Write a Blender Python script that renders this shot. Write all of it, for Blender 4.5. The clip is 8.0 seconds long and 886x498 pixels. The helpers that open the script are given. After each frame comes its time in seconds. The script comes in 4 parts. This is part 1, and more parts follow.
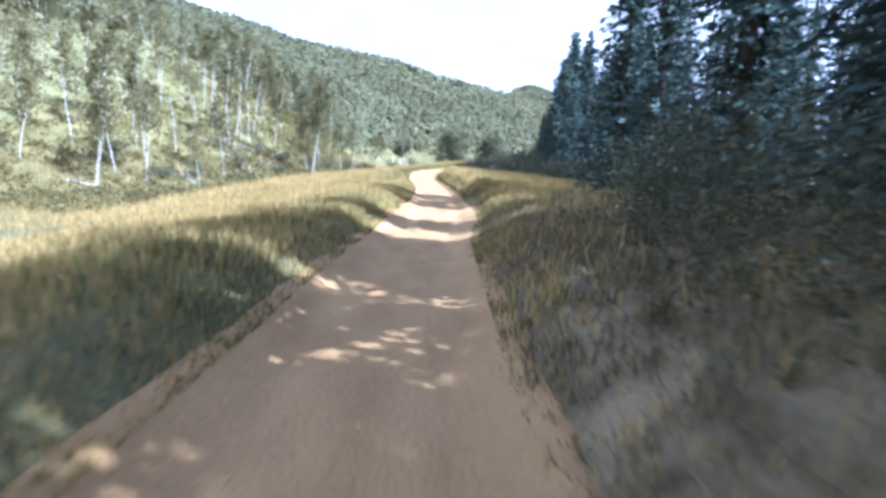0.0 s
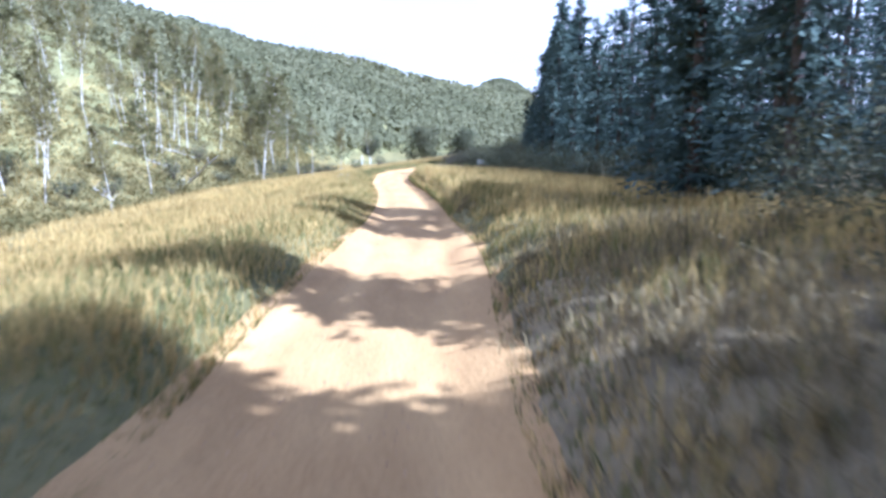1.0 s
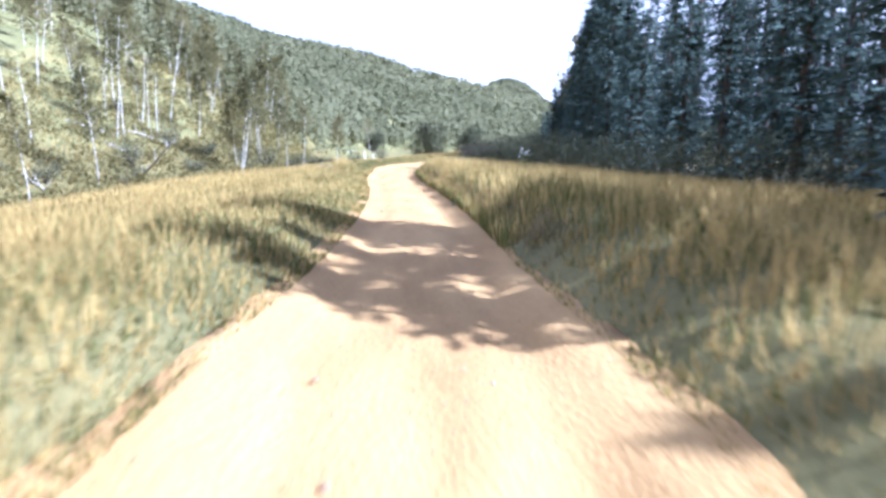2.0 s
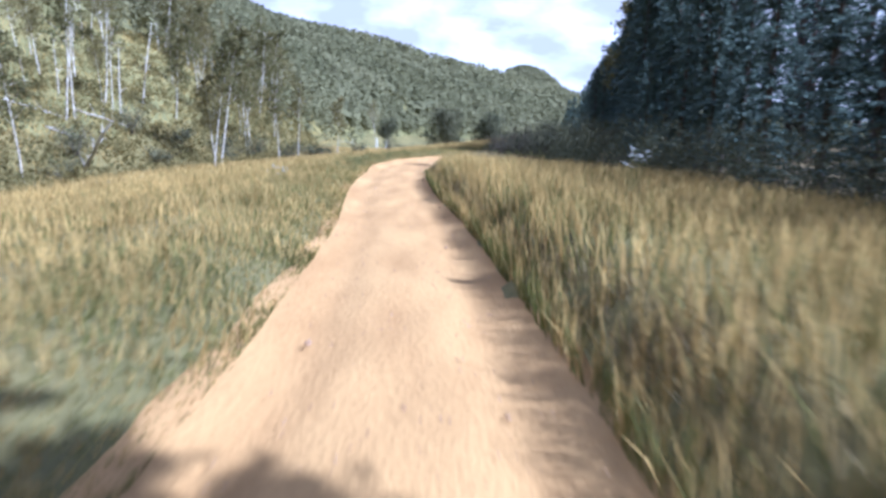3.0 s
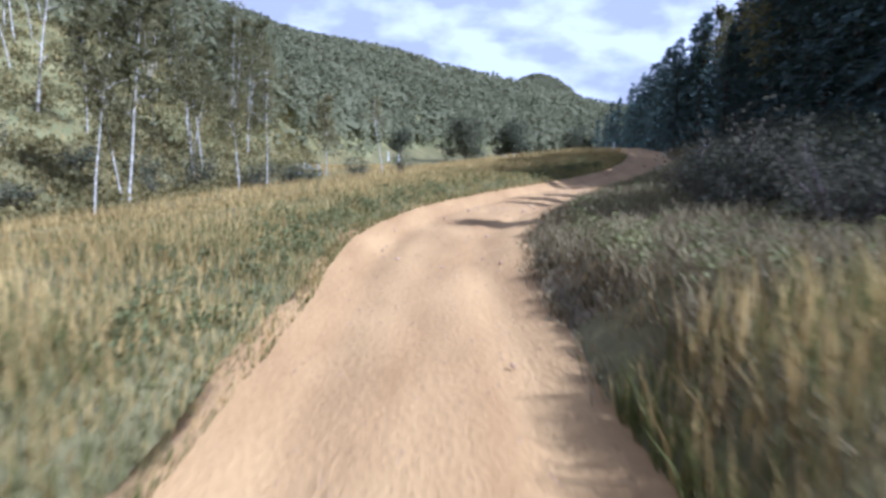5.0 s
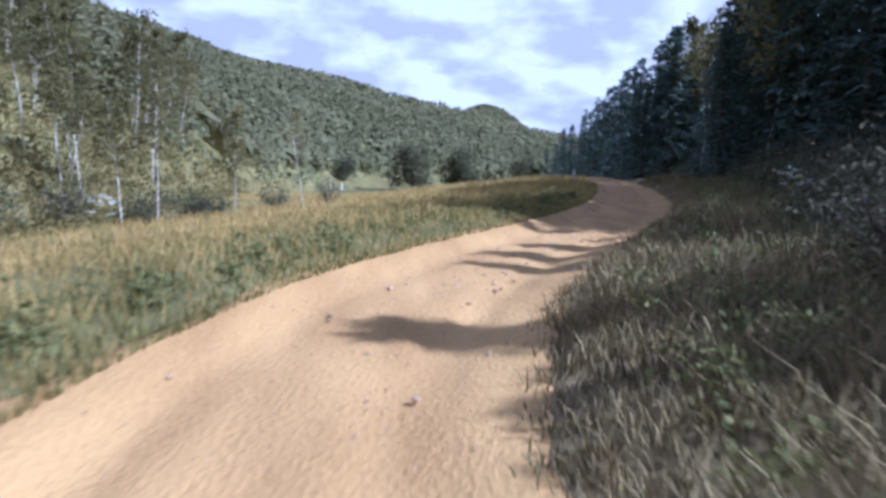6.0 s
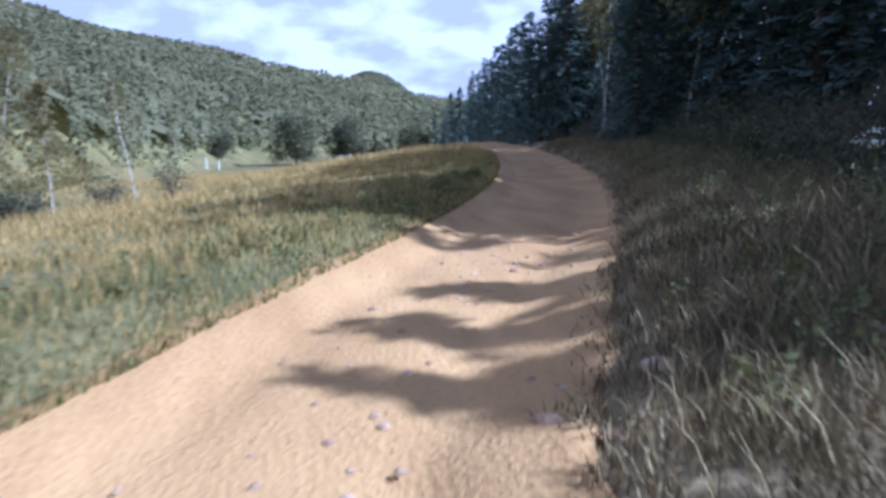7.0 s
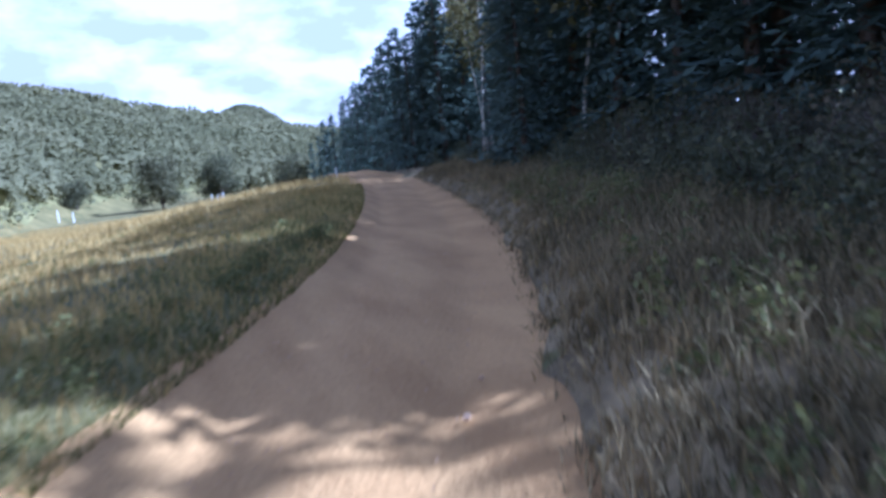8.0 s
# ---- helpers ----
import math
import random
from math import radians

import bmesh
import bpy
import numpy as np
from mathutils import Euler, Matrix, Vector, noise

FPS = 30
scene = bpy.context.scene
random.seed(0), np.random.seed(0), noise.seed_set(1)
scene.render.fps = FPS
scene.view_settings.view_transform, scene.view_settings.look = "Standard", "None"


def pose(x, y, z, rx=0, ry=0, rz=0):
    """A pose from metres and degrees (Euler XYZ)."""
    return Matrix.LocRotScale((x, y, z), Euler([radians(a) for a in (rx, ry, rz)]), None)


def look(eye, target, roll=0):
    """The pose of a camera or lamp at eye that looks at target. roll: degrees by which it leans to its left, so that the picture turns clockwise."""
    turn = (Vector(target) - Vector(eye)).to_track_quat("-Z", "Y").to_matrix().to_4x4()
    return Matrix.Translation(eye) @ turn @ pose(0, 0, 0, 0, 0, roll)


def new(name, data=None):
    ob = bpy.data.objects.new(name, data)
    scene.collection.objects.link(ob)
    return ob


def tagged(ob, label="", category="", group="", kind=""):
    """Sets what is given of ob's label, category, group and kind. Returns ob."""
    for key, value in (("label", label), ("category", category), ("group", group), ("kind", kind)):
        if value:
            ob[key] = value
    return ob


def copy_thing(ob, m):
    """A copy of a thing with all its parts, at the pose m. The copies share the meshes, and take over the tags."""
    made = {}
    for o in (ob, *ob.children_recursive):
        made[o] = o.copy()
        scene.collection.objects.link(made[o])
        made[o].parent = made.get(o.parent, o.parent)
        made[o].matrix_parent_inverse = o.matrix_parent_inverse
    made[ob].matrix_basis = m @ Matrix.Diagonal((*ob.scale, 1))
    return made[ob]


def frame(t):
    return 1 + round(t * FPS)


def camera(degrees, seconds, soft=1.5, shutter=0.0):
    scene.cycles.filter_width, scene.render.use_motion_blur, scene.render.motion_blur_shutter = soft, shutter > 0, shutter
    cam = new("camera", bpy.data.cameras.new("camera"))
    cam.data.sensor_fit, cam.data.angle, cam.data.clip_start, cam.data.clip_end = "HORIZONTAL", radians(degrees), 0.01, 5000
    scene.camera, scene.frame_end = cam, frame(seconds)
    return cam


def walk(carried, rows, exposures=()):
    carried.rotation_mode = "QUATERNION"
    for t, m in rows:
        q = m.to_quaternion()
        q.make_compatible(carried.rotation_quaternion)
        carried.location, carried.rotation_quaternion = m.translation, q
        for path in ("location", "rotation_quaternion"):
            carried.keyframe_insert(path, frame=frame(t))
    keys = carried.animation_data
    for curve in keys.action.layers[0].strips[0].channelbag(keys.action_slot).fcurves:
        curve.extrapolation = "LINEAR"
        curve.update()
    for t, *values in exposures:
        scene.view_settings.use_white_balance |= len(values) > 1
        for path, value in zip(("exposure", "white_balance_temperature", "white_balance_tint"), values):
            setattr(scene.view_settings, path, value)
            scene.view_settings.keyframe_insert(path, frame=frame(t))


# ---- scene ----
cam = camera(66, 8.0, soft=3.2, shutter=0.3)
PATH = [
    (0, (-0.288, -5.608, 3.124), (-0.268, -3.633, 2.807), 2.6),
    (0.5, (-0.418, -0.043, 2.777), (-0.354, 1.927, 2.441), 1.6),
    (1, (-0.199, 5.619, 2.754), (-0.111, 7.59, 2.43), -0.2),
    (1.5, (-0.39, 11.063, 2.287), (-0.305, 13.024, 1.905), 1.5),
    (1.7, (-0.4, 13.218, 2.126), (-0.309, 15.191, 1.809), 1.4),
    (2.8, (-0.244, 25.147, 1.888), (-0.197, 27.112, 1.517), 3.0),
    (3, (-0.248, 27.383, 1.938), (-0.205, 29.349, 1.574), 2.3),
    (3.5, (-0.378, 32.992, 1.762), (-0.372, 34.944, 1.325), 2.6),
    (4, (-0.645, 38.536, 1.653), (-0.678, 40.504, 1.297), 3.1),
    (4.2, (-0.857, 40.544, 1.585), (-0.895, 42.521, 1.286), 2.1),
    (5.3, (-1.517, 50.639, 1.582), (-1.518, 52.61, 1.241), 0.9),
    (5.5, (-1.212, 52.285, 1.637), (-1.179, 54.257, 1.303), 2.3),
    (6, (-0.88, 55.673, 1.303), (-0.732, 57.653, 1.056), 1.2),
    (6.5, (-0.282, 58.511, 1.418), (-0.049, 60.465, 1.065), -3.8),
    (7, (0.168, 60.961, 1.463), (0.616, 62.881, 1.123), -1.5),
    (7.5, (1.106, 63.46, 1.449), (1.745, 65.318, 1.071), -4.8),
    (8, (2.534, 65.966, 1.653), (3.285, 67.797, 1.36), -5.9),
]
walk(cam, [(t, look(e, a, r)) for t, e, a, r in PATH],
     exposures=[(0, 1.76, 4130, 18), (0.6, 1.74, 4130, 18.5), (1.1, 1.76, 4200, 21), (1.7, 1.83, 4280, 21), (3, 1.14, 4290, 22), (4.2, 1.04, 4220, 22), (5.3, 0.72, 4260, 22.5), (7, 0.86, 4090, 23.5), (8, 1.2, 3960, 23.5)])

# ---- light ----
SUN_EL, SUN_DIR = 40.0, Vector((1.0, -0.5, 0.0)).normalized()
world = bpy.data.worlds.new("sky")
scene.world = world
world.use_nodes = True
nt = world.node_tree
nt.nodes.clear()
W = nt.nodes.new
out, bg = W("ShaderNodeOutputWorld"), W("ShaderNodeBackground")
sky = W("ShaderNodeTexSky")
sky.sky_type, sky.sun_disc = "NISHITA", False
sky.sun_elevation = radians(SUN_EL)
sky.sun_rotation = math.atan2(SUN_DIR.x, SUN_DIR.y)
coord, squash = W("ShaderNodeTexCoord"), W("ShaderNodeMapping")
squash.inputs["Scale"].default_value = (1.0, 1.0, 2.1)
cloud = W("ShaderNodeTexNoise")
cloud.inputs["Scale"].default_value, cloud.inputs["Detail"].default_value = 3.7, 9.0
cloud.inputs["Roughness"].default_value = 0.5
ramp = W("ShaderNodeValToRGB")
ramp.color_ramp.elements[0].position, ramp.color_ramp.elements[1].position = 0.165, 0.30
grey = W("ShaderNodeTexNoise")
grey.inputs["Scale"].default_value, grey.inputs["Detail"].default_value = 9.0, 6.0
shade = W("ShaderNodeMix")
shade.data_type = "RGBA"
shade.inputs["A"].default_value, shade.inputs["B"].default_value = (5.7, 5.2, 4.7, 1), (8.8, 8.1, 7.3, 1)
mix = W("ShaderNodeMix")
mix.data_type = "RGBA"
L = nt.links.new
L(coord.outputs["Generated"], squash.inputs["Vector"])
L(squash.outputs["Vector"], cloud.inputs["Vector"])
L(squash.outputs["Vector"], grey.inputs["Vector"])
# clouds crowd towards the horizon and break up overhead
apart, above, thin = W("ShaderNodeSeparateXYZ"), W("ShaderNodeMapRange"), W("ShaderNodeMath")
above.inputs["From Min"].default_value, above.inputs["From Max"].default_value, above.inputs["To Max"].default_value = 0.16, 0.75, 0.34
thin.operation = "SUBTRACT"
L(coord.outputs["Generated"], apart.inputs["Vector"])
L(apart.outputs["Z"], above.inputs["Value"])
L(cloud.outputs["Fac"], thin.inputs[0])
L(above.outputs["Result"], thin.inputs[1])
L(thin.outputs["Value"], ramp.inputs["Fac"])
spread = W("ShaderNodeMapRange")
spread.inputs["From Min"].default_value, spread.inputs["From Max"].default_value = 0.42, 0.58
L(grey.outputs["Fac"], spread.inputs["Value"])
L(spread.outputs["Result"], shade.inputs["Factor"])
L(ramp.outputs["Color"], mix.inputs["Factor"])
L(sky.outputs["Color"], mix.inputs["A"])
L(shade.outputs["Result"], mix.inputs["B"])
L(mix.outputs["Result"], bg.inputs["Color"])
L(bg.outputs["Background"], out.inputs["Surface"])
bg.inputs["Strength"].default_value = 0.072
sun = new("sun", bpy.data.lights.new("sun", "SUN"))
sun.data.energy, sun.data.angle, sun.data.color = 4.8, radians(0.53), (1.0, 0.93, 0.82)
sun.matrix_world = look((0, 0, 60), Vector((0, 0, 60)) - SUN_DIR * 10 - Vector((0, 0, 10 * math.tan(radians(SUN_EL)))))


# ---- materials ----
def material(name, dark, light, scale=6.0, fine=60.0, rough=0.9, bump=0.3, per_object=0.0, island=0.0, gloss=0.15, through_light=0.0, stretch=None):
    """A rough natural surface: two colours mixed by noise at two scales, with relief."""
    m = bpy.data.materials.new(name)
    m.use_nodes = True
    t = m.node_tree
    n, k = t.nodes.new, t.links.new
    bsdf = t.nodes["Principled BSDF"]
    bsdf.inputs["Roughness"].default_value = rough
    bsdf.inputs["Specular IOR Level"].default_value = gloss
    geo = n("ShaderNodeTexCoord")
    big, small = n("ShaderNodeTexNoise"), n("ShaderNodeTexNoise")
    big.inputs["Scale"].default_value, big.inputs["Detail"].default_value = scale, 5
    small.inputs["Scale"].default_value, small.inputs["Detail"].default_value = fine, 3
    for x in (big, small):
        k(geo.outputs["Object"], x.inputs["Vector"])
    if stretch:
        pull = n("ShaderNodeMapping")
        pull.inputs["Scale"].default_value = stretch
        k(geo.outputs["Object"], pull.inputs["Vector"])
        k(pull.outputs["Vector"], big.inputs["Vector"])
    add = n("ShaderNodeMath")
    add.operation = "MULTIPLY_ADD"
    add.inputs[1].default_value, add.inputs[2].default_value = 0.45, -0.22
    k(small.outputs["Fac"], add.inputs[0])
    total = n("ShaderNodeMath")
    k(add.outputs[0], total.inputs[0])
    k(big.outputs["Fac"], total.inputs[1])
    fac = total
    for amount, node, socket in ((per_object, "ShaderNodeObjectInfo", "Random"), (island, "ShaderNodeNewGeometry", "Random Per Island")):
        if amount:
            src, more = n(node), n("ShaderNodeMath")
            more.operation = "MULTIPLY_ADD"
            more.inputs[1].default_value = amount
            sub = n("ShaderNodeMath")
            sub.operation = "SUBTRACT"
            sub.inputs[1].default_value = amount / 2
            k(src.outputs[socket], more.inputs[0])
            k(fac.outputs[0], more.inputs[2])
            k(more.outputs[0], sub.inputs[0])
            fac = sub
    ramp = n("ShaderNodeValToRGB")
    ramp.color_ramp.elements[0].position, ramp.color_ramp.elements[1].position = 0.3, 0.7
    ramp.color_ramp.elements[0].color, ramp.color_ramp.elements[1].color = (*dark, 1), (*light, 1)
    k(fac.outputs[0], ramp.inputs["Fac"])
    k(ramp.outputs["Color"], bsdf.inputs["Base Color"])
    if bump:
        b = n("ShaderNodeBump")
        b.inputs["Strength"].default_value, b.inputs["Distance"].default_value = bump, 0.03
        k(small.outputs["Fac"], b.inputs["Height"])
        k(b.outputs["Normal"], bsdf.inputs["Normal"])
    if through_light:
        tr, mixer = n("ShaderNodeBsdfTranslucent"), n("ShaderNodeMixShader")
        mixer.inputs["Fac"].default_value = through_light
        k(ramp.outputs["Color"], tr.inputs["Color"])
        k(bsdf.outputs["BSDF"], mixer.inputs[1])
        k(tr.outputs["BSDF"], mixer.inputs[2])
        k(mixer.outputs["Shader"], t.nodes["Material Output"].inputs["Surface"])
    return m


M_SOIL = material("meadow_soil", (0.10, 0.094, 0.034), (0.22, 0.178, 0.066), 0.35, 9.0, 0.95, 0.6)
M_FLOOR = material("wooded_slope_floor", (0.125, 0.122, 0.044), (0.265, 0.232, 0.088), 0.12, 3.0, 0.95, 0.6)
M_UPLAND = material("dry_upland_grass", (0.27, 0.24, 0.125), (0.40, 0.345, 0.19), 0.03, 0.5, 0.95, 0.3)
M_LITTER = material("needle_litter", (0.14, 0.104, 0.05), (0.31, 0.23, 0.112), 1.2, 16.0, 0.95, 0.9)
M_ROAD = material("sandy_dirt", (0.36, 0.208, 0.075), (0.52, 0.32, 0.12), 1.6, 22.0, 0.95, 0.7, stretch=(1.0, 0.22, 1.0))
M_GRASS = material("dry_grass", (0.36, 0.25, 0.08), (0.70, 0.50, 0.175), 0.5, 3.0, 0.8, 0, island=0.2, through_light=0.5)
M_GREEN = material("green_grass", (0.082, 0.093, 0.022), (0.195, 0.19, 0.052), 0.7, 4.0, 0.8, 0, island=0.3, through_light=0.45)
M_VERGE = material("verge_grass_blades", (0.165, 0.15, 0.048), (0.385, 0.325, 0.115), 0.6, 4.0, 0.8, 0, island=0.3, through_light=0.45)
M_BARK = material("birch_bark", (0.25, 0.21, 0.15), (0.74, 0.68, 0.56), 3.0, 18.0, 0.75, 0.3)
M_TRUNK = material("conifer_bark", (0.05, 0.04, 0.033), (0.15, 0.115, 0.09), 5.0, 25.0, 0.95, 0.6)
M_LEAF = material("birch_leaves", (0.125, 0.115, 0.044), (0.25, 0.21, 0.082), 0.5, 5.0, 0.7, 0, per_object=0.4, island=0.25, through_light=0.5)
M_NEEDLE = material("conifer_needles", (0.085, 0.112, 0.09), (0.145, 0.178, 0.14), 0.6, 6.0, 0.85, 0, per_object=0.3, island=0.25, through_light=0.22, gloss=0.05)
# paler than real leaves: the haze of distance is painted into this colour
M_WOODS = material("hazed_far_woods", (0.185, 0.181, 0.09), (0.262, 0.246, 0.128), 0.02, 0.3, 0.9, 0, island=0.05, through_light=0.5, gloss=0.0)
M_STONE = material("grey_stone", (0.36, 0.225, 0.125), (0.58, 0.41, 0.26), 4.0, 30.0, 0.9, 0.5, per_object=0.5)
M_LOG = material("bleached_wood", (0.32, 0.28, 0.22), (0.62, 0.57, 0.48), 3.0, 30.0, 0.85, 0.4)
M_SHRUB = material("shrub_leaves", (0.075, 0.078, 0.04), (0.18, 0.166, 0.085), 0.8, 5.0, 0.75, 0, per_object=0.4, island=0.4, through_light=0.3)
M_BRUSH = material("slope_brush_leaves", (0.13, 0.115, 0.04), (0.31, 0.25, 0.09), 0.3, 5.0, 0.75, 0, island=0.3, through_light=0.5)
M_WEED = material("leafy_weeds", (0.105, 0.11, 0.035), (0.235, 0.22, 0.075), 0.8, 5.0, 0.7, 0, island=0.5, through_light=0.3)
M_DEAD = material("withered_brush", (0.12, 0.096, 0.044), (0.32, 0.245, 0.115), 0.8, 6.0, 0.9, 0, island=0.6, through_light=0.15)
M_DRYLEAF = material("withered_shrub_leaves", (0.075, 0.07, 0.042), (0.165, 0.14, 0.085), 1.2, 6.0, 0.9, 0, per_object=0.4, island=0.15, through_light=0.5)
M_WHITE = material("white_paint", (0.66, 0.66, 0.64), (0.82, 0.82, 0.80), 5.0, 40.0, 0.6, 0.1)
M_FLOWER = material("white_petals", (0.6, 0.6, 0.52), (0.82, 0.82, 0.76), 5.0, 30.0, 0.7, 0)


# ---- the lie of the land ----
def steps(value, xs, ys):
    if value <= xs[0]:
        return ys[0]
    for i in range(1, len(xs)):
        if value < xs[i]:
            return ys[i - 1] + (ys[i] - ys[i - 1]) * (value - xs[i - 1]) / (xs[i] - xs[i - 1])
    return ys[-1]


def ease(u):
    u = min(1.0, max(0.0, u))
    return u * u * (3 - 2 * u)


ROAD_Y = (-60, 0, 8, 13, 18.5, 25, 31, 36, 40, 45, 50, 55, 58, 60, 62, 64, 66, 68, 70, 73, 77, 82, 88, 95, 105, 113, 122, 130, 150)
ROAD_X = (-0.9, -0.8, -0.75, -0.6, -0.3, -0.3, -0.35, -0.55, -0.75, -1.25, -1.55, -1.65, -1.75, -1.53, -0.92, -0.16, 0.94, 2.18, 3.3, 4.85, 6.6, 8.4, 10.3, 12.3, 14.8, 16.6, 18.2, 19.5, 23)
RISE_Y = (-60, -6, 5, 12, 20, 30, 40, 50, 58, 64, 70, 80, 90, 100, 130, 250, 400)
RISE_Z = (2.6, 1.5, 1.05, 0.65, 0.42, 0.25, 0.0, -0.08, -0.2, -0.1, 0.0, 0.06, 0.14, 0.28, 0.3, -4, -6)


def from_table(table, y):
    k = (min(399.0, max(-59.0, y)) + 60) * 4
    i = int(k)
    return table[i] + (table[i + 1] - table[i]) * (k - i)


def smooth_road_x(y):
    return sum(steps(y + o, ROAD_Y, ROAD_X) for o in (-2, -1, 0, 1, 2)) / 5


def smooth_road_z(y):
    return sum(steps(y + o, RISE_Y, RISE_Z) for o in (-3, -1.5, 0, 1.5, 3)) / 5


ROAD_TABLE = [smooth_road_x(-60 + i / 4) for i in range(1842)]
RISE_TABLE = [smooth_road_z(-60 + i / 4) for i in range(1842)]
LEAN_TABLE = [math.sqrt(1 + ((smooth_road_x(-59 + i / 4) - smooth_road_x(-61 + i / 4)) / 2) ** 2) for i in range(1842)]


def road_x(y):
    return from_table(ROAD_TABLE, y)


def road_z(y):
    return from_table(RISE_TABLE, y)


def half_width(y):
    return steps(y, (0, 10, 16, 20, 25, 36, 50, 55, 59, 64, 70, 100), (1.35, 1.42, 1.64, 1.64, 1.42, 1.4, 1.42, 1.38, 1.55, 1.6, 1.55, 1.5))


def off_road(x, y):
    """Signed metres from the road's middle, to its right positive."""
    return (x - road_x(y)) / from_table(LEAN_TABLE, y)


HILL_B = (-180, -90, -60, -45, -30, -24, -18, -14, -10, -7.5, -4, -1, 1.5, 5, 6.5, 8, 10, 13, 20, 60, 180)
HILL_FOOT = (80, 35, 35, 34, 42, 47, 55, 64, 110, 160, 200, 230, 245, 265, 270, 280, 290, 300, 320, 330, 250)
HILL_TOP = (30, 70, 72, 72, 72, 80, 96, 104, 103, 99, 90, 78, 71, 63, 58, 51, 43, 34, 22, 22, 30)
RIDGE_B = (-180, -32, -24, -18, -14, -10, 30, 180)
RIDGE_R = (450, 450, 520, 650, 750, 800, 800, 600)


def hill(x, y):
    r, b = math.hypot(x, y - 30), math.degrees(math.atan2(x, y - 30))
    foot, top, ridge = steps(b, HILL_B, HILL_FOOT), steps(b, HILL_B, HILL_TOP), steps(b, RIDGE_B, RIDGE_R)
    u = (r - foot) / (ridge - foot)
    if u <= 0:
        return 0.0
    v = min(u, 1)
    rise = 1 - (1 - v) ** 2
    rise += (v * (1.12 - 0.12 * v) - rise) * steps(b, (-30, -13), (0, 1))
    lumps = noise.fractal(Vector((x / 90, y / 90, 3.1)), 1.0, 2.0, 4)
    return top * rise + (lumps * 4 * min(1, u * 5)) - max(0.0, r - ridge) * 0.06


def bald(x, y):
    """True on the open upland below the far ridge and in clearings of the hill woods."""
    r, b = math.hypot(x, y - 30), math.degrees(math.atan2(x, y - 30))
    waver = noise.noise(Vector((x / 60, y / 60, 4.4)))
    if -11 < b < 7 and 0.80 + 0.05 * waver < r / steps(b, RIDGE_B, RIDGE_R) < 0.95 + 0.04 * waver:
        return True
    return noise.fractal(Vector((x / 70, y / 70, 8.0)), 1.0, 2.0, 3) > 0.42


def peak(x, y):
    q = math.hypot((x - 196) / 105, (y - 1500) / 260)
    return 107 * math.exp(-q * q)


def hollow(y):
    """How deeply the track is worn into the ground, 0 to 1."""
    return steps(y, (-20, 24, 31, 54, 63, 80, 112), (1.0, 1.0, 0.35, 0.35, 1.0, 1.0, 0.3))


def dish(d, y):
    """Rise of the worn track from its middle to its edges."""
    return hollow(y) * (0.17 * min(1.0, abs(d) / half_width(y)) ** 2 - 0.04)


def land(x, y):
    d, w = off_road(x, y), half_width(y)
    z = road_z(y) + dish(d, y) * max(0.0, 1 - max(0.0, abs(d) - w) / 12)
    bank = ease((y - 68) / 14)
    if d < 0:
        s = max(0.0, -d - w)
        z += steps(s, (0, 0.6, 2, 4, 8, 11, 16, 20, 400), (0, 0.06, 0.02, -0.2, -0.8, -1.15, -2.0, -2.5, -2.8)) * (1 - bank)
        z += bank * steps(s, (0, 1, 2.5, 5, 10, 16, 22, 400), (0, 0.05, 0.06, -0.08, -0.7, -1.5, -2.2, -2.8))
        z += hollow(y) * (1 - 0.75 * ease((y - 52) / 10)) * steps(s, (0, 0.35, 0.9, 2, 5), (0, 0.17, 0.26, 0.2, 0))
    else:
        s = max(0.0, d - w + 0.2 * noise.noise(Vector((3.3, y / 0.9, 1.7))) + 0.12 * noise.noise(Vector((8.1, y / 0.27, 4.2))))
        k = steps(y, (0, 14, 24, 50, 58, 90), (1.0, 1.0, 0.2, 0.15, 0.4, 0.5))
        z += k * steps(s, (0, 1.0, 4, 8, 20, 80, 400), (0, 0.2, 0.7, 1.4, 3.0, 9, 18))
        cut = steps(y, (18, 26, 53, 58), (0, 1, 1, 0.2))
        z += cut * steps(s, (0, 0.12, 0.35, 0.9, 3, 9), (0, 0.22, 0.52, 0.62, 0.48, 0.25))
        z += (1 - cut) * hollow(y) * steps(y, (55, 58, 66, 69), (1, 0.3, 0.3, 1)) * steps(s, (0, 0.3, 0.9, 3, 9), (0, 0.18, 0.3, 0.22, 0))
    far = ease((y - 96) / 140)
    z = z * (1 - far) + far * (-5.9)
    z += hill(x, y) + peak(x, y)
    near = max(0.0, 1 - abs(d) / 60)
    z += 0.07 * near * min(1, max(0, abs(d) - w)) * noise.noise(Vector((x / 1.7, y / 1.7, 0)))
    return z


# ---- building helpers ----
def mesh_of(name, verts, faces, mat, smooth=False):
    me = bpy.data.meshes.new(name)
    me.from_pydata(verts, [], faces)
    me.materials.append(mat)
    if smooth:
        me.polygons.foreach_set("use_smooth", [True] * len(me.polygons))
    me.update()
    return me


def child(name, me, parent, label=""):
    ob = new(name, me)
    ob.parent = parent
    return tagged(ob, label)


